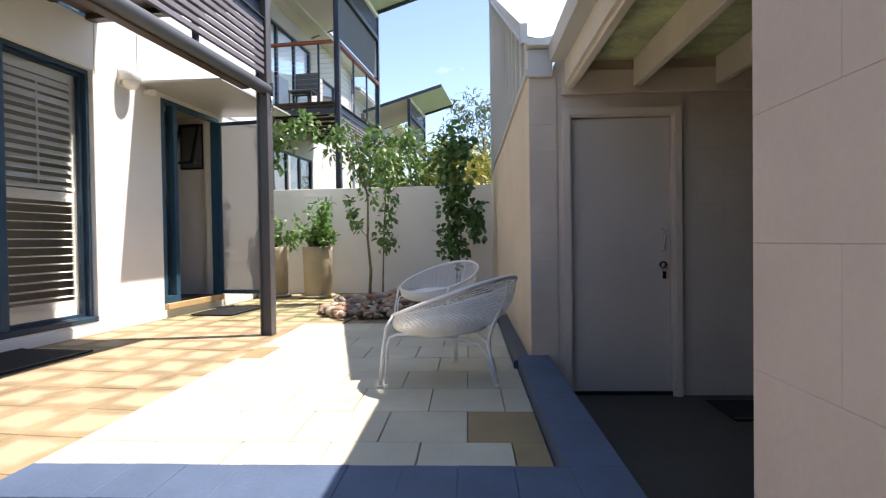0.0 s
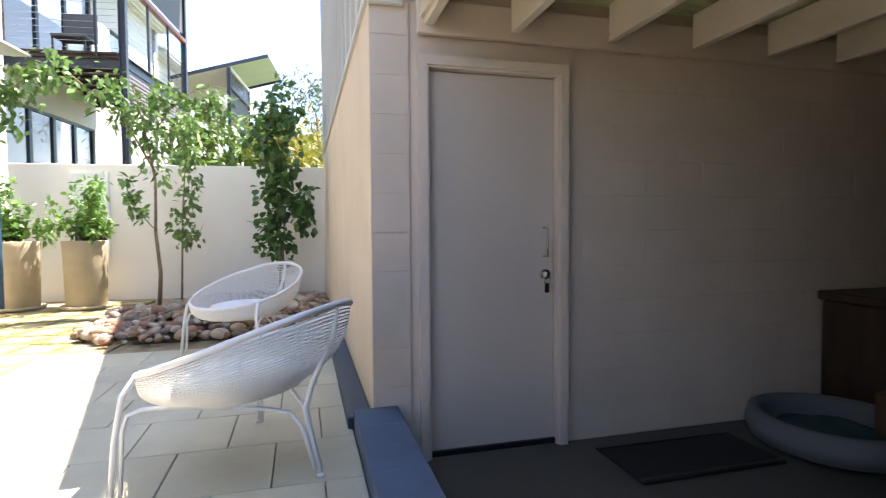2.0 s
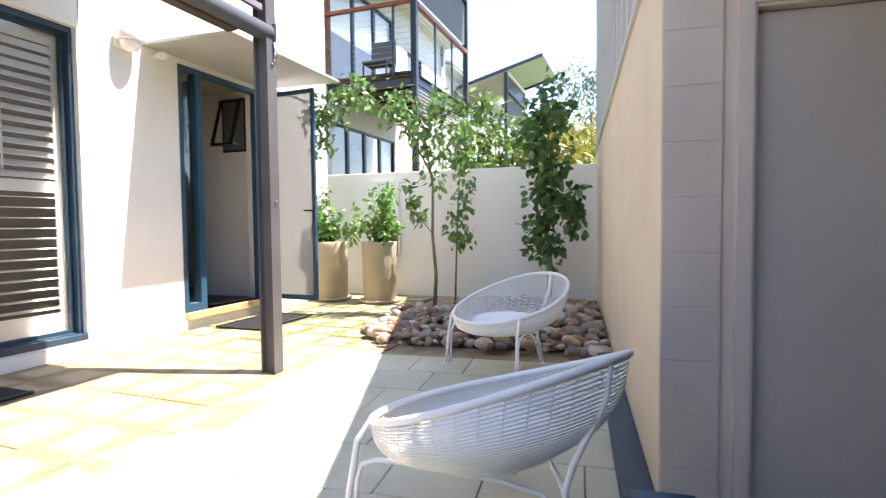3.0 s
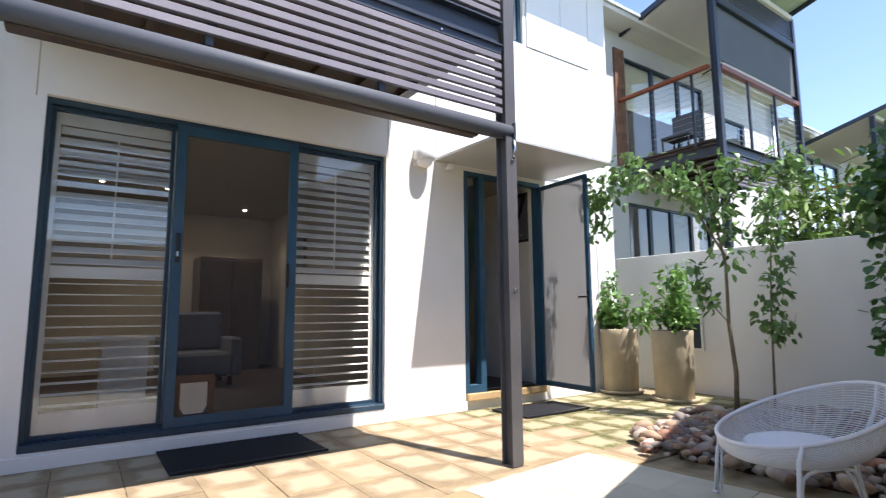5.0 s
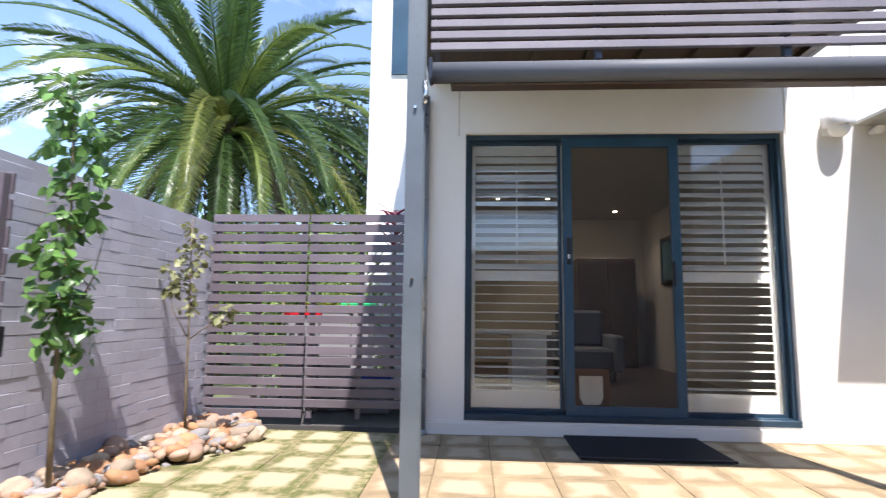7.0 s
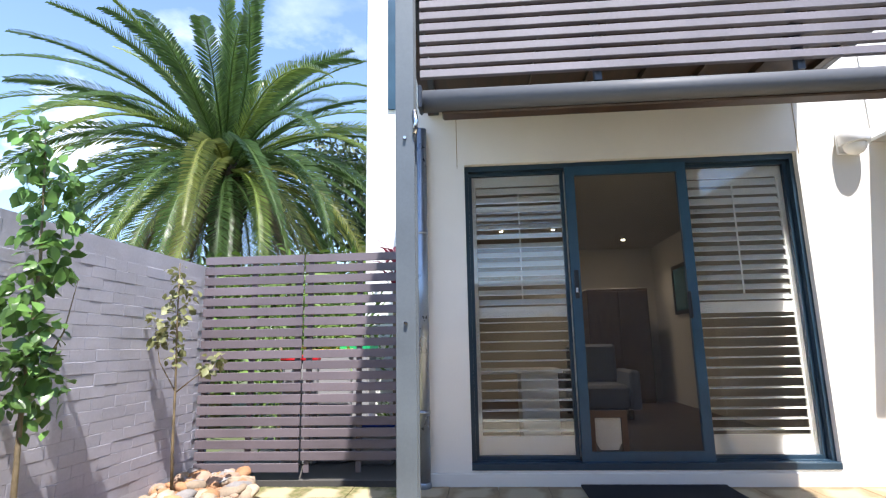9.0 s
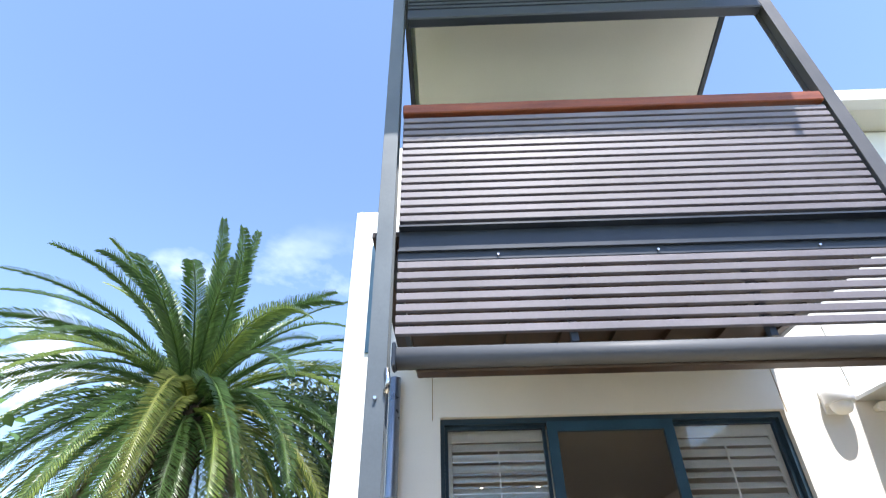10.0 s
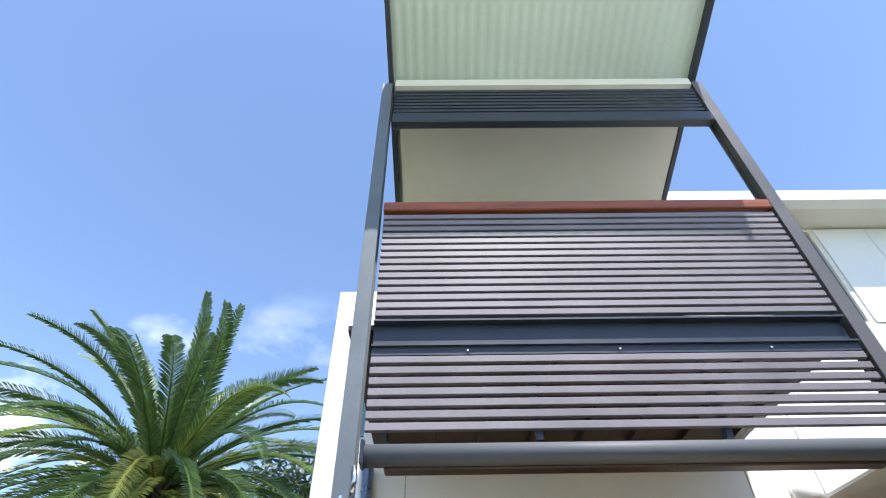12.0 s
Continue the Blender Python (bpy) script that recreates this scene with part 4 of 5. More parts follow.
for y0, y1 in ((FY0 + 0.01, FYM - 0.008), (FYM + 0.008, FY1)):
    me = mesh_of("slat", Box(-0.01, 0.01, y0, y1, -0.0395, 0.0395, bev=0.003), M_FENCE)
    for i in range(0 if y0 < FYM - 0.1 else 1, 20):
        part("slat", me, None, fence, m=pose(0, 0, 0.085 + i * 0.1045, 0, RNG.uniform(-1.5, 1.5), 0))
    for y in (y0 + 0.05, (y0 + y1) / 2, y1 - 0.05):
        part("batten", Box(-0.045, -0.012, y - 0.025, y + 0.025, 0.04, 2.08), M_FENCE, fence)
gate = thing("slatted_gate", "plum-brown slatted courtyard gate standing open", "gate", pose(-1.09, 0.17, 0.0, 0, 0, -173))
me = mesh_of("slat", Box(-0.01, 0.01, 0.005, 0.95, -0.043, 0.043, bev=0.003), M_FENCE)
for i in range(15):
    part("slat", me, None, gate, m=pose(0, 0, 0.09 + i * 0.1085, 0, RNG.uniform(-1.5, 1.5), 0))
for y in (0.04, 0.5, 0.9):
    part("batten", Box(-0.05, -0.012, y - 0.03, y + 0.03, 0.04, 1.64), M_FENCE, gate)
for y in (0.04,):
    for i in range(15):
        part("screw", Tube([(0.009, y, 0.09 + i * 0.1085), (0.013, y, 0.09 + i * 0.1085)], 0.005, 6), M_CHROME, gate)
part("latch", Box(-0.05, 0.03, 0.0, 0.012, 0.92, 1.04, bev=0.003), M_BLACK, gate)

# end of the gate wall, in worn painted blocks
column = solid("wall_gate_pier", Box(0.096, 0.29, -6.5, -3.06, -0.25, 2.6), M_COLUMN, "worn pale painted block pier beside the gate", "wall", MP, kind="structure")

# ---- mats ----
def mat_thing(name, label, m, w, d):
    t = thing(name, label, "doormat", m, group="doormats")
    part("pad", Box(-w / 2, w / 2, -d / 2, d / 2, 0, 0.012, bev=0.003), M_MAT, t)
    for s in (-1, 1):
        part("rim", Box(-w / 2, w / 2, s * (d / 2 - 0.02) - 0.015, s * (d / 2 - 0.02) + 0.015, 0.0125, 0.017, bev=0.002), M_BLACK, t)
    return t


mat_thing("doormat", "black rubber doormat below the sliding doors", pose(-3.75, 3.42, 0.004, 0, 0, 90), 1.18, 0.76)
mat_thing("doormat", "charcoal doormat at the entry step", pose(-3.66, 6.75, 0.004, 0, 0, 90), 1.0, 0.6)
mat_thing("doormat", "black mat on the carport floor", MP @ pose(1.72, -0.36, -0.196), 0.85, 0.42)

# ---- carport clutter ----
bed = thing("pet_bed", "round dark pet bed with a rumpled teal liner", "pet bed", MP @ pose(2.58, -0.46, -0.198))
part("rim", lathe(bmesh.new(), [(0.30, 0.0), (0.40, 0.03), (0.43, 0.10), (0.41, 0.17), (0.37, 0.18), (0.33, 0.14), (0.31, 0.05)], 36), M_FABRIC, bed)
bm = bmesh.new()
lathe(bm, [(0.30, 0.04), (0.30, 0.07), (0.18, 0.10), (0.06, 0.09)], 30)
for v in bm.verts:
    v.co.z += 0.03 * noise.noise(v.co * 9)
part("liner", bm, M_TEAL, bed)
for w, d, h, u, v, r, zz in ((0.55, 0.3, 0.34, 3.45, -0.86, -8, 0), (0.5, 0.3, 0.3, 3.05, -0.62, 14, 0)):
    c = thing("cardboard_box", "brown cardboard storage box in the dark carport", "box", MP @ pose(u, v, -0.2 + zz, 0, 0, r), group="boxes in the carport")
    part("carton", Box(-w / 2, w / 2, -d / 2, d / 2, 0, h, bev=0.004), M_CARD_AND_SHADE, c)
    for s in (-1, 1):
        part("flap", Box(-w / 2, w / 2, min(0, s * d / 2), max(0, s * d / 2), h + 0.001, h + 0.006), M_CARD_AND_SHADE, c, m=pose(0, 0, 0, s * 3, 0, 0))
chest = thing("storage_chest", "large dark storage chest standing in the carport", "chest", MP @ pose(3.62, -0.33, -0.2))
part("body", Box(-0.62, 0.62, -0.3, 0.3, 0.0, 0.74, bev=0.012), M_DARK_WOOD, chest)
part("lid", Box(-0.64, 0.64, -0.32, 0.32, 0.742, 0.80, bev=0.012), M_DARK_WOOD, chest)
part("clasp", Box(-0.03, 0.03, -0.335, -0.321, 0.66, 0.78, bev=0.003), M_BLACK, chest)
bag = bmesh.new()
bmesh.ops.create_icosphere(bag, subdivisions=3, radius=0.24)
for v in bag.verts:
    v.co = Vector((v.co.x * 1.3, v.co.y, v.co.z * 0.7)) * (1 + 0.2 * noise.noise(v.co * 7))
    v.co.z = max(v.co.z, -0.14)
solid("fabric_bag", bag, M_PINK, "crumpled crimson fabric bag on the dark chest", "bag", MP @ pose(3.72, -0.33, 0.742))

# ---- chairs ----
def chair():
    """A round cord-strung lounge chair: oval rim, basket of cords, seat ring, four legs, cushion."""
    c = thing("lounge_chair", "white cord-strung round garden chair with a white seat cushion", "chair", group="chairs on the patio")
    n = 72

    def rim(a):
        # a = 0 at the back, pi at the front
        return Vector((0.44 * math.sin(a), 0.42 * math.cos(a) + 0.0, 0.555 + 0.15 * math.cos(a) + 0.012 * math.cos(2 * a)))

    def low(a):
        return Vector((0.25 * math.sin(a), 0.22 * math.cos(a) - 0.03, 0.335 + 0.02 * math.cos(a)))
    ang = [2 * math.pi * k / n for k in range(n)]
    part("rim", tube(bmesh.new(), [rim(a) for a in ang] + [rim(0), rim(ang[1])], 0.0125, 8), M_WHITE_METAL, c)
    part("seat_ring", tube(bmesh.new(), [low(a) for a in ang] + [low(0), low(ang[1])], 0.009, 6), M_WHITE_METAL, c)
    # the strung basket
    bm = bmesh.new()

    def shell(a, t):
        p = rim(a).lerp(low(a), t)
        out = Vector((math.sin(a), math.cos(a), 0)) * 0.055 * math.sin(math.pi * t)
        return p + out - Vector((0, 0, 0.03 * math.sin(math.pi * t)))
    m = 40
    for k in range(m):
        a = 2 * math.pi * k / m
        tube(bm, [shell(a, t) for t in (0, 0.25, 0.5, 0.75, 1)], 0.0024, 4, caps=False)
    for j in range(1, 30):
        t = j / 30
        tube(bm, [shell(2 * math.pi * k / 48, t) for k in range(49)], 0.0037, 4, caps=False)
    part("cord_basket", bm, M_CORD, c, "closely strung white cords")["kind"] = "stuff"
    bm = bmesh.new()
    for k in range(-9, 10):
        x = k * 0.0235
        h = math.sqrt(max(0, 1 - (x / 0.235) ** 2)) * 0.205
        tube(bm, [(x, -0.04 - h, 0.32), (x, -0.04, 0.325), (x, -0.04 + h, 0.35)], 0.0024, 4, caps=False)
    part("seat_cords", bm, M_CORD, c)
    foot_bar = [(0.435, -0.30, 0.0), (0.425, -0.285, 0.22), (0.405, -0.262, 0.40)]
    for k in (-1, 1):
        part("front_leg", tube(bmesh.new(), [(k * x, y, z) for x, y, z in foot_bar] + [rim(math.pi - k * 1.02)], 0.0115, 8), M_WHITE_METAL, c)
        part("foot_cap", lathe(bmesh.new(), [(0.019, 0.0), (0.019, 0.006), (0.013, 0.012)], 12, k * 0.435, -0.30), M_CUSHION, c)
        part("stretcher", tube(bmesh.new(), [(k * 0.415, -0.272, 0.02), (k * 0.408, -0.262, 0.27), (k * 0.40, -0.245, 0.325), (k * 0.375, -0.20, 0.345), (k * 0.32, -0.13, 0.343),
                                             (k * 0.12, 0.12, 0.30), (k * 0.05, 0.22, 0.27), (k * 0.026, 0.265, 0.21), (k * 0.016, 0.32, 0.03)], 0.009, 6), M_WHITE_METAL, c)
    part("rear_leg", tube(bmesh.new(), [rim(0), (0, 0.405, 0.60), (0, 0.30, 0.38), (0, 0.268, 0.28), (0, 0.285, 0.18), (0, 0.335, 0.0)], 0.0115, 8), M_WHITE_METAL, c)
    part("foot_cap", lathe(bmesh.new(), [(0.019, 0.0), (0.019, 0.006), (0.013, 0.012)], 12, 0, 0.335), M_CUSHION, c)
    part("cushion", lathe(bmesh.new(), [(0.18, 0.352), (0.232, 0.362), (0.248, 0.388), (0.232, 0.414), (0.14, 0.428), (0.03, 0.426)], 36), M_CUSHION, c, m=pose(0, -0.04, 0, 2, 0, 0))
    return c


ch = chair()
ch.matrix_basis = pose(0.0, 3.42, 0.003, 0, 0, -117)
c2 = copy_thing(ch, pose(-0.46, 5.56, 0.003, 0, 0, -38))

# ---- pots and planting ----
def blade(bm, p, d, up, length, width, bend=0.2, mat=0):
    """One leaf: a pointed, folded blade of six faces."""
    d = d.normalized()
    s = d.cross(up)
    if s.length < 1e-4:
        s = d.orthogonal()
    s.normalize()
    nrm = s.cross(d)
    mid = []
    for t, w in ((0, 0.06), (0.3, 0.85), (0.65, 0.9), (1.0, 0.03)):
        c = p + d * length * t - nrm * bend * length * t * t
        mid.append((c + s * w * width / 2 + nrm * width * 0.12 * w, c, c - s * w * width / 2 + nrm * width * 0.12 * w))
    vs = [[bm.verts.new(q) for q in row] for row in mid]
    for a, b in zip(vs, vs[1:]):
        for k in (0, 1):
            f = bm.faces.new((a[k], a[k + 1], b[k + 1], b[k]))
            f.smooth = True
            f.material_index = mat


def vec(rng, flat=0.0):
    while True:
        v = Vector((rng.uniform(-1, 1), rng.uniform(-1, 1), rng.uniform(-1, 1)))
        if 0.05 < v.length < 1:
            v.z *= 1 - flat
            return v.normalized()


def sprays(bm, centres, rng, per, length, width, droop=0.4):
    """Leaves in loose bunches about the centres (point, spread)."""
    for c, r in centres:
        for _ in range(per):
            o = vec(rng) * r * rng.random() ** 0.5
            d = (vec(rng) + o.normalized() * 0.5 - Vector((0, 0, droop))).normalized()
            k = rng.uniform(0.7, 1.25)
            blade(bm, Vector(c) + o, d, vec(rng) + Vector((0, 0, 1.2)), length * k, width * k, rng.uniform(0.05, 0.4))


def tree(name, label, m, limbs, centres, per, length, width, leafmat, seed, r0=0.03, droop=0.4):
    """A slender tree: its limbs as (points, radius at foot), leaves bunched at the centres."""
    rng = random.Random(seed)
    t = thing(name, label, "tree", m)
    for i, (pts, r) in enumerate(limbs):
        part("trunk" if i == 0 else "limb", Tube(pts, [r * (1 - 0.75 * k / (len(pts) - 1)) for k in range(len(pts))], 8), M_BARK, t)
    bm = bmesh.new()
    sprays(bm, centres, rng, per, length, width, droop)
    part("crown", bm, leafmat, t)
    return t


def strung(pts, spread, n, rng):
    """Bunch centres spread along a line of points."""
    out = []
    pts = [Vector(p) for p in pts]
    for i in range(n):
        f = i / max(1, n - 1) * (len(pts) - 1)
        k = min(int(f), len(pts) - 2)
        out.append((pts[k].lerp(pts[k + 1], f - k) + vec(rng) * spread * 0.5, spread * rng.uniform(0.6, 1.1)))
    return out


def pot_plant(m, seed):
    p = thing("potted_citrus", "leafy green shrub in a tall sand-coloured concrete pot", "potted plant", m, group="pots by the garden wall")
    part("pot", lathe(bmesh.new(), [(0.225, 0.02), (0.235, 0.03), (0.255, 0.80), (0.262, 0.875), (0.255, 0.885), (0.225, 0.885), (0.22, 0.82)], 40), M_POT, p)
    part("saucer", lathe(bmesh.new(), [(0.28, 0.0), (0.30, 0.02), (0.30, 0.045), (0.285, 0.05), (0.27, 0.03)], 36), M_POT, p)
    part("soil", lathe(bmesh.new(), [(0.2, 0.80), (0.222, 0.83), (0.1, 0.845)], 24), M_SOIL, p)
    rng = random.Random(seed)
    cs = []
    for k in range(12):
        a = rng.uniform(0, 6.28)
        e = Vector((math.cos(a) * rng.uniform(0.1, 0.42), math.sin(a) * rng.uniform(0.1, 0.38), rng.uniform(1.02, 1.68)))
        part("branch", Tube([(0, 0, 0.82), (e.x * 0.3, e.y * 0.3, 1.05), e], [0.012, 0.008, 0.003], 6), M_BARK, p)
        cs += strung([(e.x * 0.4, e.y * 0.4, 1.05), e], 0.13, 4, rng)
    bm = bmesh.new()
    sprays(bm, cs, rng, 15, 0.095, 0.05, 0.1)
    part("foliage", bm, M_LEAF_POT, p)
    return p


pot_plant(pose(-3.12, 8.60, -0.004, 0, 0, 20), 3)
pot_plant(pose(-3.95, 8.62, -0.004, 0, 0, 200), 4)

R1 = random.Random(11)
spread = [(-0.02, 0.02, 1.8), (-0.15, -0.1, 2.3), (-0.45, -0.1, 2.65), (-0.9, -0.15, 2.85), (-1.25, -0.2, 2.7), (-1.6, -0.2, 2.45)]
tree("pear_tree", "slender young pear tree with a wide drooping crown", pose(-1.93, 7.75, 0.0),
     [([(0, 0, 0), (0.03, 0, 0.5), (-0.02, 0.02, 1.0), (0.0, 0, 1.6), (-0.1, 0, 2.2), (-0.2, -0.05, 2.7)], 0.028),
      ([(0, 0, 1.7), (-0.3, -0.05, 2.3), (-0.8, -0.1, 2.75), (-1.2, -0.15, 2.75), (-1.6, -0.2, 2.4)], 0.014),
      ([(-0.1, 0, 2.0), (0.2, 0.05, 2.5), (0.45, 0.1, 2.7), (0.8, 0.1, 2.75)], 0.01),
      ([(0, 0, 1.0), (-0.2, -0.05, 1.25), (-0.28, -0.1, 1.5)], 0.007)],
     strung(spread[1:], 0.22, 20, R1) + strung([(-0.1, 0, 2.1), (0.1, 0.05, 2.6), (0.5, 0.1, 2.65), (0.75, 0.1, 2.5)], 0.2, 12, R1) + strung([(0.0, 0, 1.8), (-0.1, 0, 2.5)], 0.26, 9, R1)
     + strung([(-1.3, -0.2, 2.6), (-1.45, -0.2, 2.1)], 0.15, 6, R1) + strung([(-0.2, -0.05, 1.2), (-0.3, -0.1, 1.55)], 0.1, 4, R1),
     22, 0.095, 0.056, M_LEAF, 21, droop=0.7)
R2 = random.Random(12)
tree("pear_sapling", "thin staked pear sapling with hanging leaves", pose(-1.98, 8.70, 0.0),
     [([(0, 0, 0), (0.02, 0, 0.6), (0.04, 0.02, 1.3), (0.1, 0, 2.0), (0.05, 0, 2.6)], 0.016),
      ([(0.03, 0, 0.75), (0.25, 0, 0.95), (0.3, 0, 1.1)], 0.006)],
     strung([(0.05, 0, 0.8), (0.1, 0, 1.4), (0.15, 0, 2.0), (0.1, 0, 2.6)], 0.20, 20, R2), 17, 0.095, 0.058, M_LEAF, 22, droop=0.9)
R3 = random.Random(13)
tree("ivy_leaf_tree", "dense dark green sapling climbing against the garden wall", pose(-0.66, 8.55, 0.0),
     [([(0, 0, 0), (0.02, 0, 0.7), (-0.02, 0, 1.5), (0.02, 0, 2.2), (0, 0, 2.8)], 0.018), ([(0.05, 0.02, 0), (0.06, 0, 0.8), (0.1, 0, 1.6)], 0.012)],
     strung([(0, 0, 0.75), (0.0, 0, 1.2), (0.0, 0, 1.8)], 0.27, 16, R3) + strung([(0, 0, 1.6), (0.03, 0, 2.1), (0.0, 0, 2.5), (0.05, 0, 2.75)], 0.31, 20, R3)
     + strung([(0.3, -0.05, 1.1), (0.42, -0.05, 1.5)], 0.14, 5, R3), 24, 0.11, 0.085, M_LEAF_DARK, 23, droop=0.7)
R4 = random.Random(14)
tree("young_lemon_tree", "slim young tree with glossy leaves against the grey wall", pose(-2.15, -0.42, 0.0),
     [([(0, 0, 0), (0.02, 0, 0.5), (0.04, 0.0, 1.0), (0.03, 0, 1.7), (0.1, 0, 2.45)], 0.018), ([(0.02, 0, 0.95), (-0.1, 0.08, 1.3), (-0.14, 0.1, 1.6)], 0.007)],
     strung([(0.02, 0, 0.9), (0.05, 0, 1.3), (0.0, 0, 1.9), (0.08, 0, 2.45)], 0.17, 24, R4), 21, 0.088, 0.062, M_LEAF_YOUNG, 24, droop=0.6)
R5 = random.Random(15)
tree("small_shrub_tree", "spindly young shrub with curled dry leaves", pose(-3.66, -0.45, 0.0),
     [([(0, 0, 0), (0.04, 0, 0.4), (0.06, 0, 0.9), (0.10, 0, 1.4), (0.12, 0, 1.9)], 0.014), ([(0.05, 0, 0.85), (0.05, -0.16, 1.1), (0.05, -0.22, 1.4)], 0.006), ([(0.05, 0, 0.85), (0.1, 0.22, 1.0), (0.12, 0.36, 1.1)], 0.006)],
     strung([(0.06, 0, 1.15), (0.1, 0, 1.85)], 0.10, 9, R5) + strung([(0.05, -0.2, 1.2), (0.05, -0.22, 1.45)], 0.10, 4, R5) + [((0.12, 0.36, 1.1), 0.08), ((0.1, 0.26, 1.02), 0.05)], 16, 0.06, 0.05, M_LEAF_OLIVE, 25, droop=0.4)

# ---- stones ----
def stones(name, label, count, place, size, mats, seed, m=ID):
    rng = random.Random(seed)
    bed_ob = thing(name, label, "stones", m)
    protos = []
    for k in range(8):
        bm = bmesh.new()
        bmesh.ops.create_icosphere(bm, subdivisions=2, radius=0.5)
        o = vec(rng) * 5
        for v in bm.verts:
            v.co *= 1 + 0.35 * noise.noise(v.co * 1.6 + o) + 0.12 * noise.noise(v.co * 4 + o)
            v.co.z *= 0.66
        for f in bm.faces:
            f.smooth = True
        protos.append([mesh_of("stone", bm.copy(), mt) for mt in mats])
        bm.free()
    for i in range(count):
        x, y, z = place(rng)
        s = rng.uniform(*size)
        part("stone", rng.choice(rng.choice(protos)), None, bed_ob,
             m=pose(x, y, z, rng.uniform(-25, 25), rng.uniform(-25, 25), rng.uniform(0, 360)) @ Matrix.Diagonal((s * rng.uniform(0.9, 1.4), s, s * rng.uniform(0.8, 1.1), 1)))
    return bed_ob


def north_bed(r):
    while True:
        u, v = r.uniform(-2.35, 0.05), r.uniform(2.42, 5.2)
        if v > 2.42 + max(0, -u - 1.9) * 1.3 and not (u < -1.7 and v > 4.5):
            h = 0.16 * math.exp(-((u + 1.0) / 0.9) ** 2 - ((v - 3.9) / 1.1) ** 2)
            return u, v, 0.02 + h + r.uniform(0, 0.05)


def south_bed(r):
    x = r.uniform(-4.35, -1.35)
    return x, -0.72 + r.uniform(0.0, 0.42 + 0.45 * math.exp(-((x + 3.6) / 0.7) ** 2)) + max(0, (x + 2.4)) * 0.35 * r.random(), r.uniform(0.0, 0.08)


def pebbles(name, label, count, place, size, mats, seed, m):
    """The many small stones between the large ones, joined."""
    rng = random.Random(seed)
    proto = bmesh.new()
    bmesh.ops.create_icosphere(proto, subdivisions=1, radius=0.5)
    proto.verts.ensure_lookup_table()
    base = [v.co.copy() for v in proto.verts]
    tris = [[v.index for v in f.verts] for f in proto.faces]
    proto.free()
    vs, fs, mi = [], [], []
    for i in range(count):
        x, y, z = place(rng)
        s = rng.uniform(*size)
        q = pose(x, y, z - 0.01, rng.uniform(-30, 30), rng.uniform(-30, 30), rng.uniform(0, 360)) @ Matrix.Diagonal((s * rng.uniform(1, 1.5), s, s * 0.7, 1))
        o = len(vs)
        vs += [q @ (b * rng.uniform(0.9, 1.1)) for b in base]
        fs += [[o + k for k in f] for f in tris]
        mi += [rng.randrange(len(mats))] * len(tris)
    me = bpy.data.meshes.new(name)
    me.from_pydata(vs, [], fs)
    for mt in mats:
        me.materials.append(mt)
    for p, k in zip(me.polygons, mi):
        p.material_index = k
        p.use_smooth = True
    ob = new(name, me)
    ob.matrix_basis = m
    return tagged(ob, label, "stones", kind="stuff")


pebbles("small_stones", "small mixed river stones filling the bed", 900, north_bed, (0.05, 0.11), M_STONE, 33, MP)
pebbles("small_stones", "small pink and tan stones filling the border", 500, south_bed, (0.04, 0.09), M_STONE_S, 34, ID)
solid("soil_bed_north", Box(-1.75, 0.08, 2.62, 5.6, -0.1, 0.015, bev=0.005), M_SOIL, "dark soil under the stones", "soil", MP, kind="structure")
stones("stone_bed", "bed of rounded reddish-brown river stones under the trees", 300, north_bed, (0.08, 0.17), M_STONE, 31, MP)
stones("stone_bed", "border of pink and tan rounded garden stones", 230, south_bed, (0.08, 0.20), M_STONE_S, 32)

# ---- beyond the walls ----
balcony(-1.56, 9.8, 0.95, False)
balcony(-2.1, 19.8, 0.35, False)


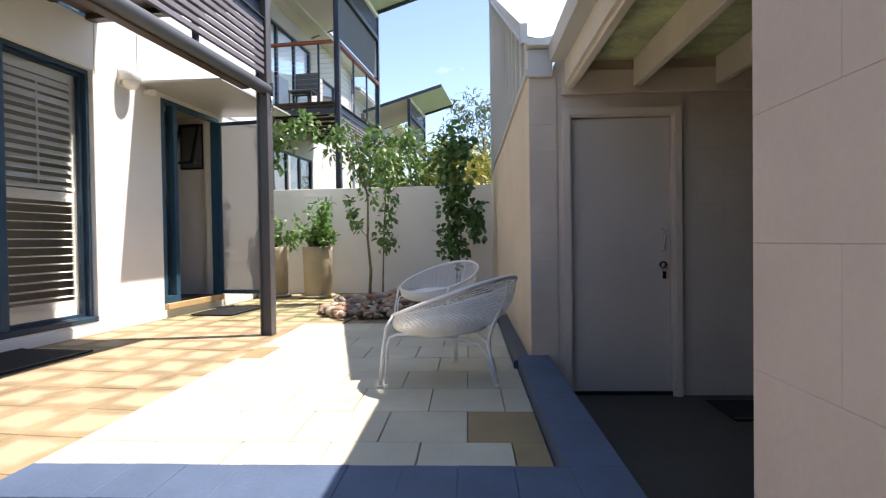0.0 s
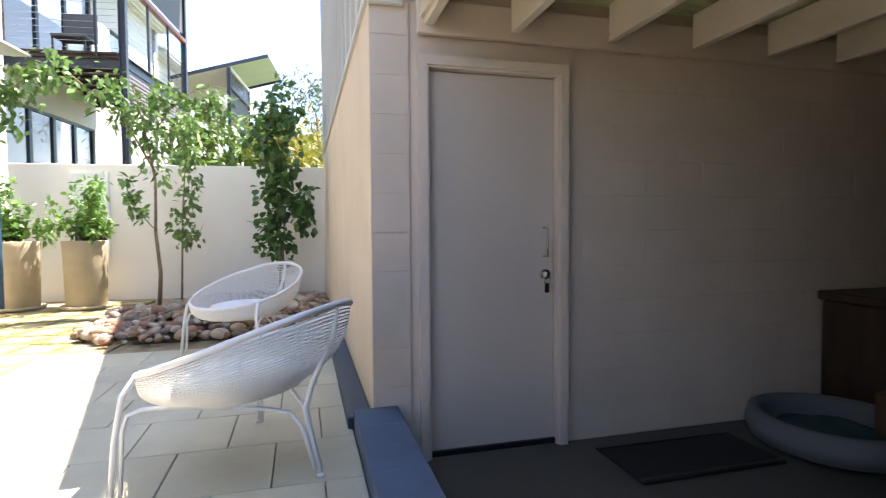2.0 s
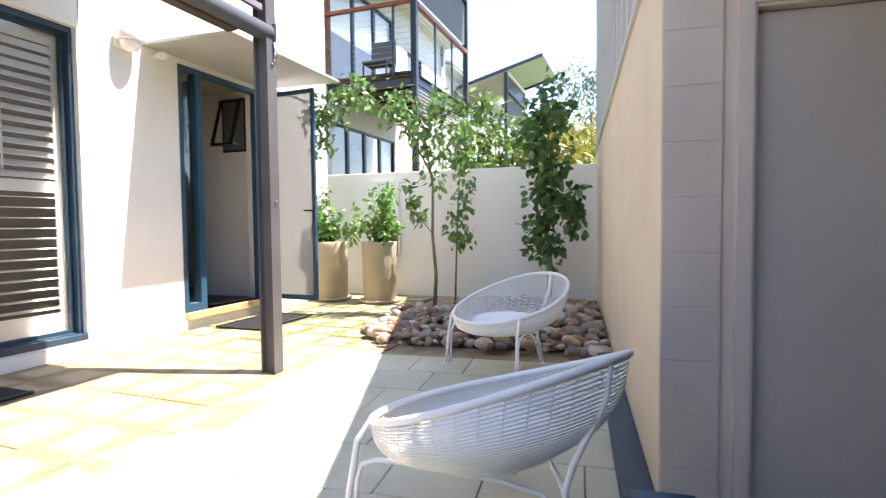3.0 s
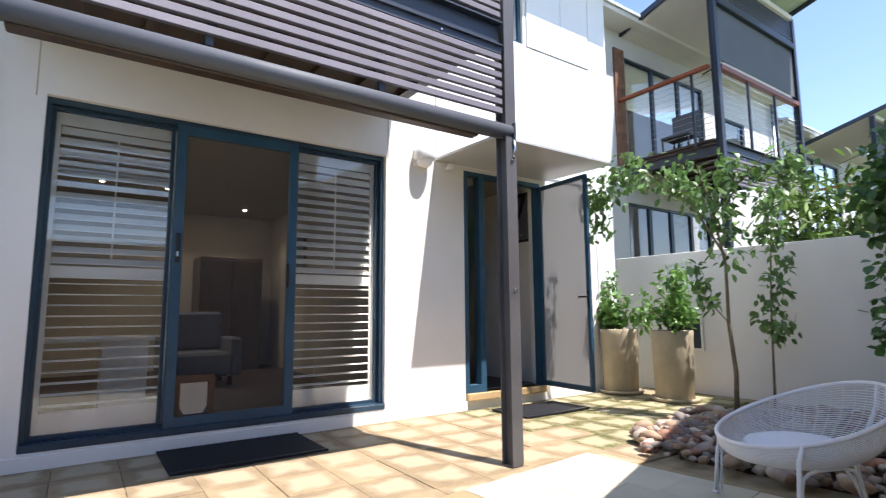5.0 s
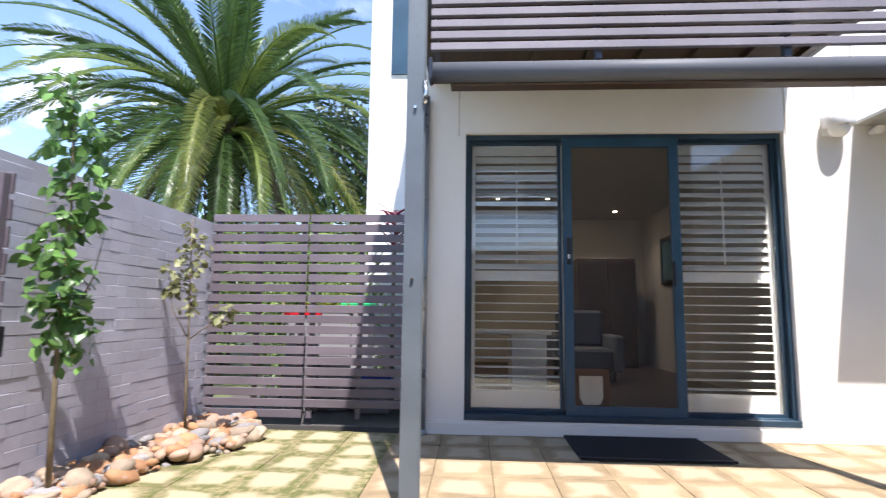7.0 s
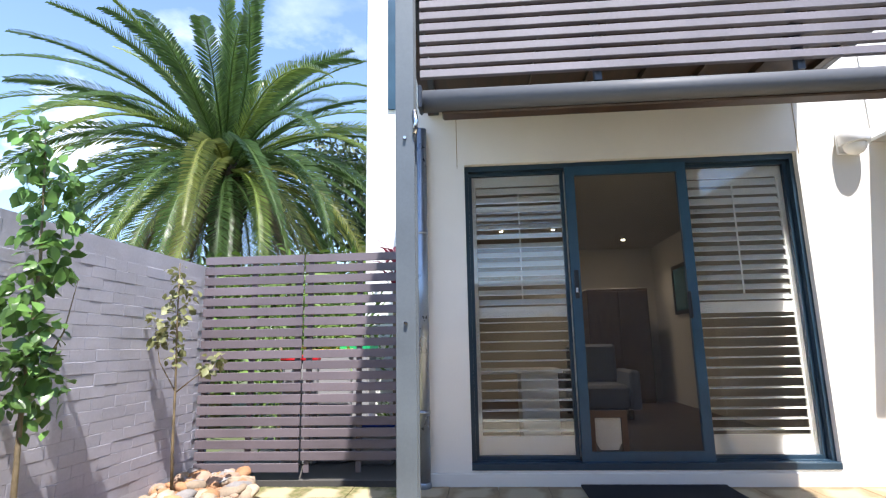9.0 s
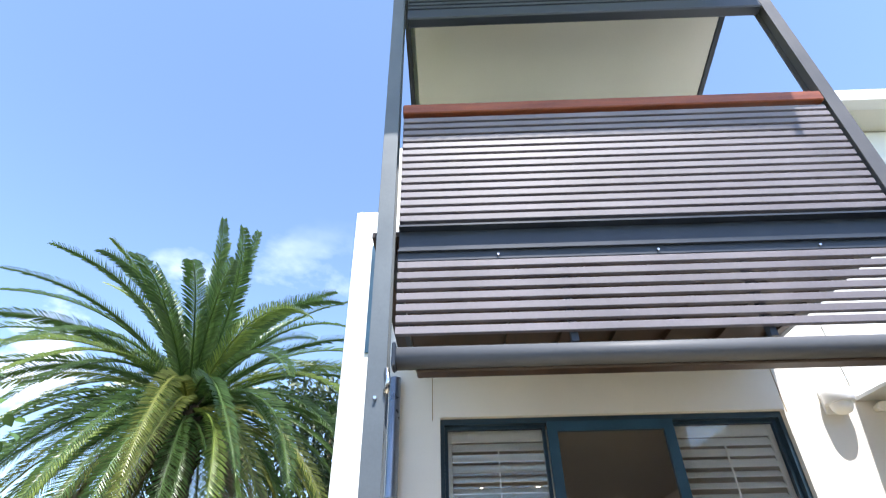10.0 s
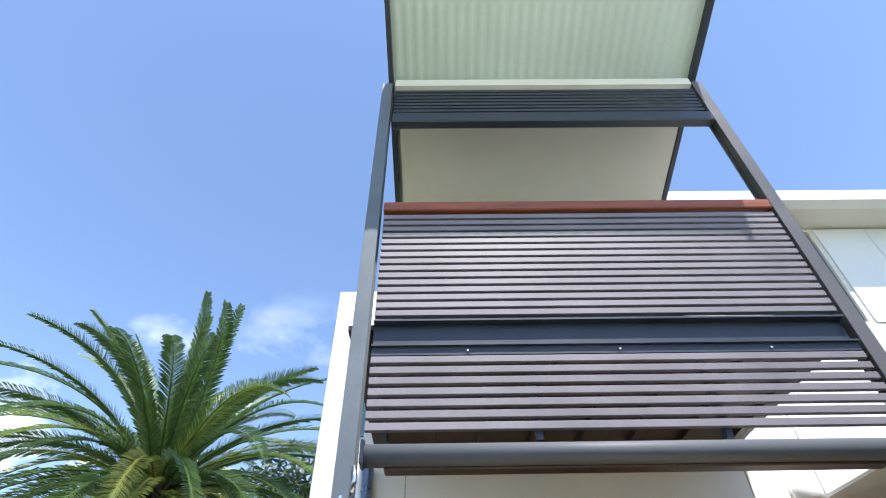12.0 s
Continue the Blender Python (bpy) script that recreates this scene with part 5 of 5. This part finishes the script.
def neighbour(dx, dy, dz):
    h = thing("neighbour_house", "white rendered neighbouring townhouse with dark framed windows", "house", pose(dx, dy, dz), group="houses of the row")
    holes = [(1.7, 4.9, 1.2, 2.7), (1.8, 4.9, 3.45, 5.9), (5.8, 6.9, 3.6, 5.4)]
    for y0, y1, z0, z1 in ((-0.2, 9.0, -4.5, 1.2), (-0.2, 1.7, 1.2, 2.7), (4.9, 9.0, 1.2, 2.7), (-0.2, 9.0, 2.7, 3.45), (-0.2, 1.8, 3.45, 6.4), (4.9, 5.8, 3.45, 6.4),
                           (6.9, 9.0, 3.45, 6.4), (1.8, 4.9, 5.9, 6.4), (5.8, 6.9, 5.4, 6.4), (5.8, 6.9, 3.45, 3.6)):
        part("wall", Box(XF - 0.2, XF, y0, y1, z0, z1), M_RENDER_N, h)
    part("end_wall", Box(-9.5, XF - 0.2, -0.2, 0.0, -4.5, 6.4), M_RENDER_N, h)
    part("room_back", Box(-7.0, -6.8, 0.0, 9.0, -4.5, 6.4), M_ROOM_SHADE, h)
    part("brick_pier", Box(XF + 0.001, XF + 0.05, 1.40, 1.72, 3.43, 6.0), M_BRICK_RED, h, "brown brick pier")
    for ya, yb, za, zb in holes:
        n = max(1, round((yb - ya) / 0.9))
        for k in range(n):
            a = ya + k * (yb - ya) / n
            f = part("window", wall_x(bmesh.new(), XF - 0.10, XF - 0.03, a, a + (yb - ya) / n, za, zb, [(a + 0.05, a + (yb - ya) / n - 0.05, za + 0.05, zb - 0.05)]), M_BLUE_DARK, h)
            g = part("pane", Box(XF - 0.07, XF - 0.064, a + 0.045, a + (yb - ya) / n - 0.045, za + 0.045, zb - 0.045), M_GLASS, f)
            g.visible_shadow = False
    part("eave", Box(XF - 0.1, XF + 0.5, -0.2, 9.0, 6.4, 6.5), M_SOFFIT, h)
    part("roof", prism(bmesh.new(), [(XF + 0.55, 6.5), (XF + 0.55, 6.56), (-9.5, 7.9), (-9.5, 7.8)], "y", -0.3, 9.1), M_ROOF_TOP, h)
    part("vent_pipe", Tube([(XF + 0.1, 8.4, -1), (XF + 0.1, 8.4, 6.3)], 0.05, 12), M_ZINC, h)
    return h


neighbour(-1.56, 9.8, 0.68)
neighbour(-2.1, 19.8, 0.35)
oc = thing("balcony_chair", "dark outdoor chair on the neighbouring balcony", "chair", pose(-4.8, 12.0, 4.181))
part("backrest", Box(-0.3, 0.3, 0.2, 0.24, 0.4, 0.95, bev=0.01), M_FABRIC, oc)
part("seat", Box(-0.3, 0.3, -0.25, 0.2, 0.38, 0.43, bev=0.01), M_FABRIC, oc)
for k in (-0.27, 0.27):
    for j in (-0.22, 0.2):
        part("leg", Box(k - 0.015, k + 0.015, j - 0.015, j + 0.015, 0, 0.38), M_BLACK, oc)

# the white wing beyond the side gate
tower = solid("wall_wing", Box(-7.6, -6.1, 0.55, 1.35, -0.2, 6.9, bev=0.01), M_PANEL, "tall white rendered wing of the next house", "wall", kind="structure")
tw = thing("window_4", "narrow blue framed window in the white wing", "window", kind="structure")
part("window_frame", Box(-6.096, -6.07, 0.85, 1.2, 4.4, 6.2), M_BLUE, tw)

# date palm
def palm(m, seed):
    rng = random.Random(seed)
    t = thing("date_palm", "large date palm with a full crown of arching fronds", "palm tree", m)
    bm = bmesh.new()
    tube(bm, [(0, 0, -0.75), (0.05, 0, 1.5), (0.0, 0.05, 3.0), (0, 0, 4.7), (0, 0, 5.5)], [0.40, 0.34, 0.34, 0.42, 0.25], 16)
    for i in range(240):
        a, z = i * 2.4, 0.2 + i * 0.022
        rr = 0.34 + (0.08 if z > 3.8 else 0.0)
        p = Vector((math.cos(a) * rr, math.sin(a) * rr, z))
        tube(bm, [p, p + Vector((math.cos(a) * 0.09, math.sin(a) * 0.09, 0.12))], [0.06, 0.02], 4)
    part("trunk", bm, M_PALM_BARK, t)
    top = Vector((0, 0, 5.3))
    n_fronds = 150
    for i in range(n_fronds):
        a = i * 2.39996 + rng.uniform(-0.15, 0.15)
        f = (i + 0.5) / n_fronds
        rise = radians(76 - 108 * f ** 0.85 + rng.uniform(-10, 10))
        ln = rng.uniform(4.4, 5.1) * (0.92 + 0.16 * math.sin(f * 3.0)) * (0.92 + 0.08 * min(1.0, f * 4))
        d = Vector((math.cos(a) * math.cos(rise), math.sin(a) * math.cos(rise), math.sin(rise)))
        side = Vector((-math.sin(a), math.cos(a), 0))
        pts = []
        p = top + Vector((math.cos(a) * 0.22, math.sin(a) * 0.22, -0.55 * f))
        n = 14
        bend = rng.uniform(0.05, 0.085) + 0.10 * min(1.0, f * 1.3)
        sway = rng.uniform(-0.03, 0.03)
        for k in range(n + 1):
            pts.append(p.copy())
            p = p + d * (ln / n)
            d = (d + Vector((0, 0, -bend)) + side * sway).normalized()
        bm = bmesh.new()
        tube(bm, pts, [0.030 * (1 - 0.85 * k / n) for k in range(n + 1)], 5)
        roll = rng.uniform(-0.5, 0.5)
        m2 = 96
        for k in range(6, m2):
            q = k / m2 * n
            j = min(int(q), n - 1)
            c = pts[j].lerp(pts[j + 1], q - j)
            dd = (pts[j + 1] - pts[j]).normalized()
            up = side.cross(dd)
            if up.z < 0:
                up = -up
            across = side * math.cos(roll) + up * math.sin(roll)
            lift = across.cross(dd) if across.cross(dd).dot(up) > 0 else dd.cross(across)
            l = 0.40 * math.sin(math.pi * (0.16 + 0.80 * k / m2)) ** 0.6 * rng.uniform(0.88, 1.08)
            for t_ in (-1, 1):
                e = (across * t_ * 0.75 + dd * 0.8 + lift * 0.30 + vec(rng) * 0.08).normalized()
                w = dd * 0.019
                tip = Vector((0, 0, -0.05))
                bm.faces.new([bm.verts.new(c - w), bm.verts.new(c + w), bm.verts.new(c + e * l * 0.65 + w * 0.7), bm.verts.new(c + e * l + tip)])
        dry = f > 0.86 and i % 3 != 1
        part("frond", bm, M_PALM_DRY if dry else M_PALM_OLD if f > 0.5 and i % 4 == 0 else M_PALM_NEW if i % 5 == 0 else M_PALM, t)
    return t


palm(pose(-11.2, -4.02, 0.38), 57)


# background planting
def bush(name, label, m, centres, per, length, width, mat, seed, trunk=None, cat="bush"):
    rng = random.Random(seed)
    t = thing(name, label, cat, m)
    for pts, r in (trunk or []):
        part("trunk", Tube(pts, [r * (1 - 0.6 * k / (len(pts) - 1)) for k in range(len(pts))], 8), M_BARK, t)
    bm = bmesh.new()
    sprays(bm, centres, rng, per, length, width, 0.3)
    part("crown", bm, mat, t)
    return t


def cloud(rng, rx, ry, rz, cz, n, spread):
    return [(Vector((rng.gauss(0, rx * 0.5), rng.gauss(0, ry * 0.5), cz + rng.uniform(-rz, rz))), spread * rng.uniform(0.6, 1.2)) for _ in range(n)]


RB = random.Random(61)
for x, y, z, mt, nm, lb in ((-2.4, 12.2, 2.2, M_HEDGE, "green_bush", "bright green garden shrub behind the wall"), (-1.0, 12.6, 2.0, M_HEDGE_GOLD, "golden_bush", "golden-leaved shrub behind the garden wall"),
                            (-1.6, 14.5, 2.6, M_HEDGE, "green_bush", "bright green garden shrub behind the wall"), (-0.6, 15.5, 2.3, M_HEDGE_GOLD, "golden_bush", "golden-leaved shrub behind the garden wall")):
    bush(nm, lb, pose(x, y, -0.26), cloud(RB, 1.1, 0.8, 1.0, z + 0.4, 64, 0.4), 24, 0.24, 0.06, mt, RB.randrange(999), [([(0, 0, 0), (0, 0, z)], 0.06)])
bush("gum_tree", "grey-green gum tree rising beyond the houses", pose(-1.6, 27, -0.26), cloud(RB, 2.2, 1.8, 2.2, 6.4, 60, 0.8), 34, 0.28, 0.07, M_GUM, 71, [([(0, 0, 0), (0.2, 0, 3), (0, 0, 6.5)], 0.2)], "tree")
for x, y, z, r, n in ((-15, -1.2, 4.0, 2.2, 70), (-18, -7, 2.6, 2.2, 60), (-17, -3.5, 2.2, 2.0, 50), (-24, 1.5, 6.5, 3.0, 80), (-14, -9, 2.6, 2.0, 50), (-9.6, -0.9, 2.1, 1.3, 46), (-9.2, -3.0, 2.0, 1.2, 40), (-14.5, -1.5, 6.0, 1.8, 95)):
    bush("garden_tree", "leafy green garden tree behind the palm", pose(x, y, -0.26), cloud(RB, r, r, r * 0.8, z, n, 0.7), 30, 0.26, 0.08, M_GUM if z > 3 else M_HEDGE, RB.randrange(999),
         [([(0, 0, 0), (0.1, 0, z * 0.5), (0, 0, z)], 0.16)], "tree")
for x, y in ((-6.4, -0.2), (-7.2, 0.3), (-6.8, -0.7), (-5.6, -0.35), (-5.9, 0.35)):
    bush("fan_plant", "bright strappy green plants behind the slatted fence", pose(x, y, -0.26), cloud(RB, 0.5, 0.4, 0.8, 1.5, 16, 0.3), 18, 0.34, 0.04, M_HEDGE, RB.randrange(999), [([(0, 0, 0), (0, 0, 1.6)], 0.03)], "plant")
cord = thing("cordyline", "dark red cordyline beside the white wing", "plant", pose(-5.6, 1.02, -0.26))
part("stem", Tube([(0, 0, 0), (0, 0, 2.3)], 0.025, 6), M_BARK, cord)
bm = bmesh.new()
rc = random.Random(5)
for i in range(40):
    a = i * 2.4
    d = Vector((math.cos(a), math.sin(a), rc.uniform(0.2, 1.6)))
    blade(bm, Vector((0, 0, 2.1 + i * 0.012)), d, Vector((0, 0, 1)), rc.uniform(0.25, 0.4), 0.06, 0.35)
part("leaves", bm, M_RED_LEAF, cord)
solid("pavement_side", Box(-9.5, -4.47, -1.2, 1.44, -0.25, -0.03), M_CONCRETE, "pale paved side yard behind the fence", "pavement", kind="structure")
for k, (x, y, z, w, mi, lb) in enumerate(((-5.3, 0.05, 1.12, 0.42, 0, "red"), (-5.5, 0.62, 1.22, 0.35, 1, "green"), (-5.4, 0.36, 1.18, 0.5, 2, "yellow"), (-5.3, 0.9, 0.42, 0.4, 3, "blue"))):
    b_ = thing("plastic_tub", lb + " plastic lid of a storage tub behind the fence", "tub", pose(x, y, -0.03))
    part("tub", Box(-0.2, 0.2, -w / 2 + 0.02, w / 2 - 0.02, 0, z - 0.04, bev=0.02), M_SCREEN_GREY, b_)
    part("lid", Box(-0.22, 0.22, -w / 2, w / 2, z - 0.038, z + 0.02, bev=0.01), M_TOY[mi], b_)

# ---- pieces: tiles, pavers, blocks and bricks ----
CO = 0.452
rt = random.Random(81)
edges = {}


def tile_mesh(w, mat):
    """A sandstone tile of a given width, with softened edges; alike tiles share it."""
    key = (round(w, 3), mat.name)
    if key not in edges:
        edges[key] = mesh_of("tile", Box(0.003, w - 0.003, 0.003, CO - 0.003, -0.03, 0.0, bev=0.003), mat)
    return edges[key]


for r in range(9):
    v = -1.885 + r * CO
    u, w, k = -0.004, (0.37 if r % 2 else 0.16), 0
    while u > -2.28:
        w = min(w, u + 2.3)
        u -= w
        brown = (k == 0 and r < 2) or rt.random() < 0.03
        part("tile", tile_mesh(w, M_TILE_BROWN if brown else M_TILE), None, patio_bed, m=pose(u, v, rt.uniform(-0.001, 0.001)))
        w, k = CO * 0.955, k + 1
walkway = bpy.data.objects["floor_walkway_bed"]
PV = 0.415
pav = mesh_of("paver", Box(0.0015, PV - 0.0015, 0.0015, PV - 0.0015, -0.04, 0.0, bev=0.003), M_PAVER)
pav_m = mesh_of("paver", Box(0.0015, PV - 0.0015, 0.0015, PV - 0.0015, -0.04, 0.0, bev=0.003), M_PAVER_MOSS)
inv = MP.inverted()
for i in range(8):
    for j in range(25):
        x, y = -4.163 + i * PV, -0.76 + j * PV
        c = inv @ Vector((x + PV / 2, y + PV / 2, 0))
        if c.x > -1.95 and c.y > -2.2 or c.y > 5.6 or (c.x > -2.25 and c.y > 2.7):
            continue
        if y > 9.4 or x > -1.2:
            continue
        mossy = y > 5.6 + 0.3 * (i % 2) or y < 1.1
        part("paver", pav_m if mossy else pav, None, walkway, m=pose(x, y, -0.006 + rt.uniform(-0.002, 0.002), rt.uniform(-0.3, 0.3), rt.uniform(-0.3, 0.3), 0))


def coursed(parent, length, height, bw, bh, joint, depth, mat, m, holes=(), limit=300, seed=1, wob=0.002, name="brick"):
    """Courses of bricks laid along local x, standing proud of the wall behind them."""
    r = random.Random(seed)
    protos = []
    for k in range(3):
        bm = Box(joint / 2, bw - joint / 2, 0, depth, joint / 2, bh - joint / 2, bev=min(0.006, depth * 0.45))
        for v in bm.verts:
            v.co += Vector((r.uniform(-1, 1), 0, r.uniform(-1, 1))) * wob
        protos.append(mesh_of(name, bm, mat))
    half = mesh_of(name, Box(joint / 2, bw / 2 - joint / 2, 0, depth, joint / 2, bh - joint / 2, bev=min(0.006, depth * 0.45)), mat)
    n = 0
    z, row = 0.0, 0
    while z < height - bh * 0.5:
        x = -bw / 2 if row % 2 else 0.0
        while x < length - 0.02:
            x0, x1 = x, x + bw
            me = r.choice(protos)
            px = x0
            if x0 < -0.01:
                px, me = 0.0, half
            elif x1 > length + 0.01:
                me = half
            lo, hi = max(x0, 0), min(x1, length)
            if n < limit and not any(lo < h[1] and hi > h[0] and z + bh > h[2] + 0.01 and z < h[3] - 0.01 for h in holes):
                part(name, me, None, parent, m=m @ pose(px, r.uniform(-1, 1) * wob, z))
                n += 1
            x += bw
        z += bh
        row += 1


coursed(shed_s, 4.3, 2.3, 0.40, 0.2, 0.003, 0.004, M_SHED_BLOCK, pose(0.304, 0.006, -0.2), [(D0 - 0.36, D1 - 0.244, -0.3, 2.12)], seed=91, wob=0.0012, name="block")
coursed(column, 3.2, 2.6, 0.40, 0.2, 0.0004, 0.002, M_COLUMN, pose(0.096, -3.06, -0.25, 0, 0, -90) @ pose(0, -0.002, 0), seed=92, wob=0.0002, name="block")
coursed(wall_s, 3.3, 2.03, 0.25, 0.086, 0.0025, 0.0045, M_WALL_GREY, pose(-1.2, WY - 0.012, 0.0, 0, 0, 180) @ pose(0, -0.0045, 0), limit=312, seed=93, wob=0.0022)
coursed(shed_s, 0.2, 2.38, 0.40, 0.2, 0.004, 0.003, M_SHED_BLOCK, pose(0.1025, -0.003, -0.2), seed=94, wob=0.001, name="block")
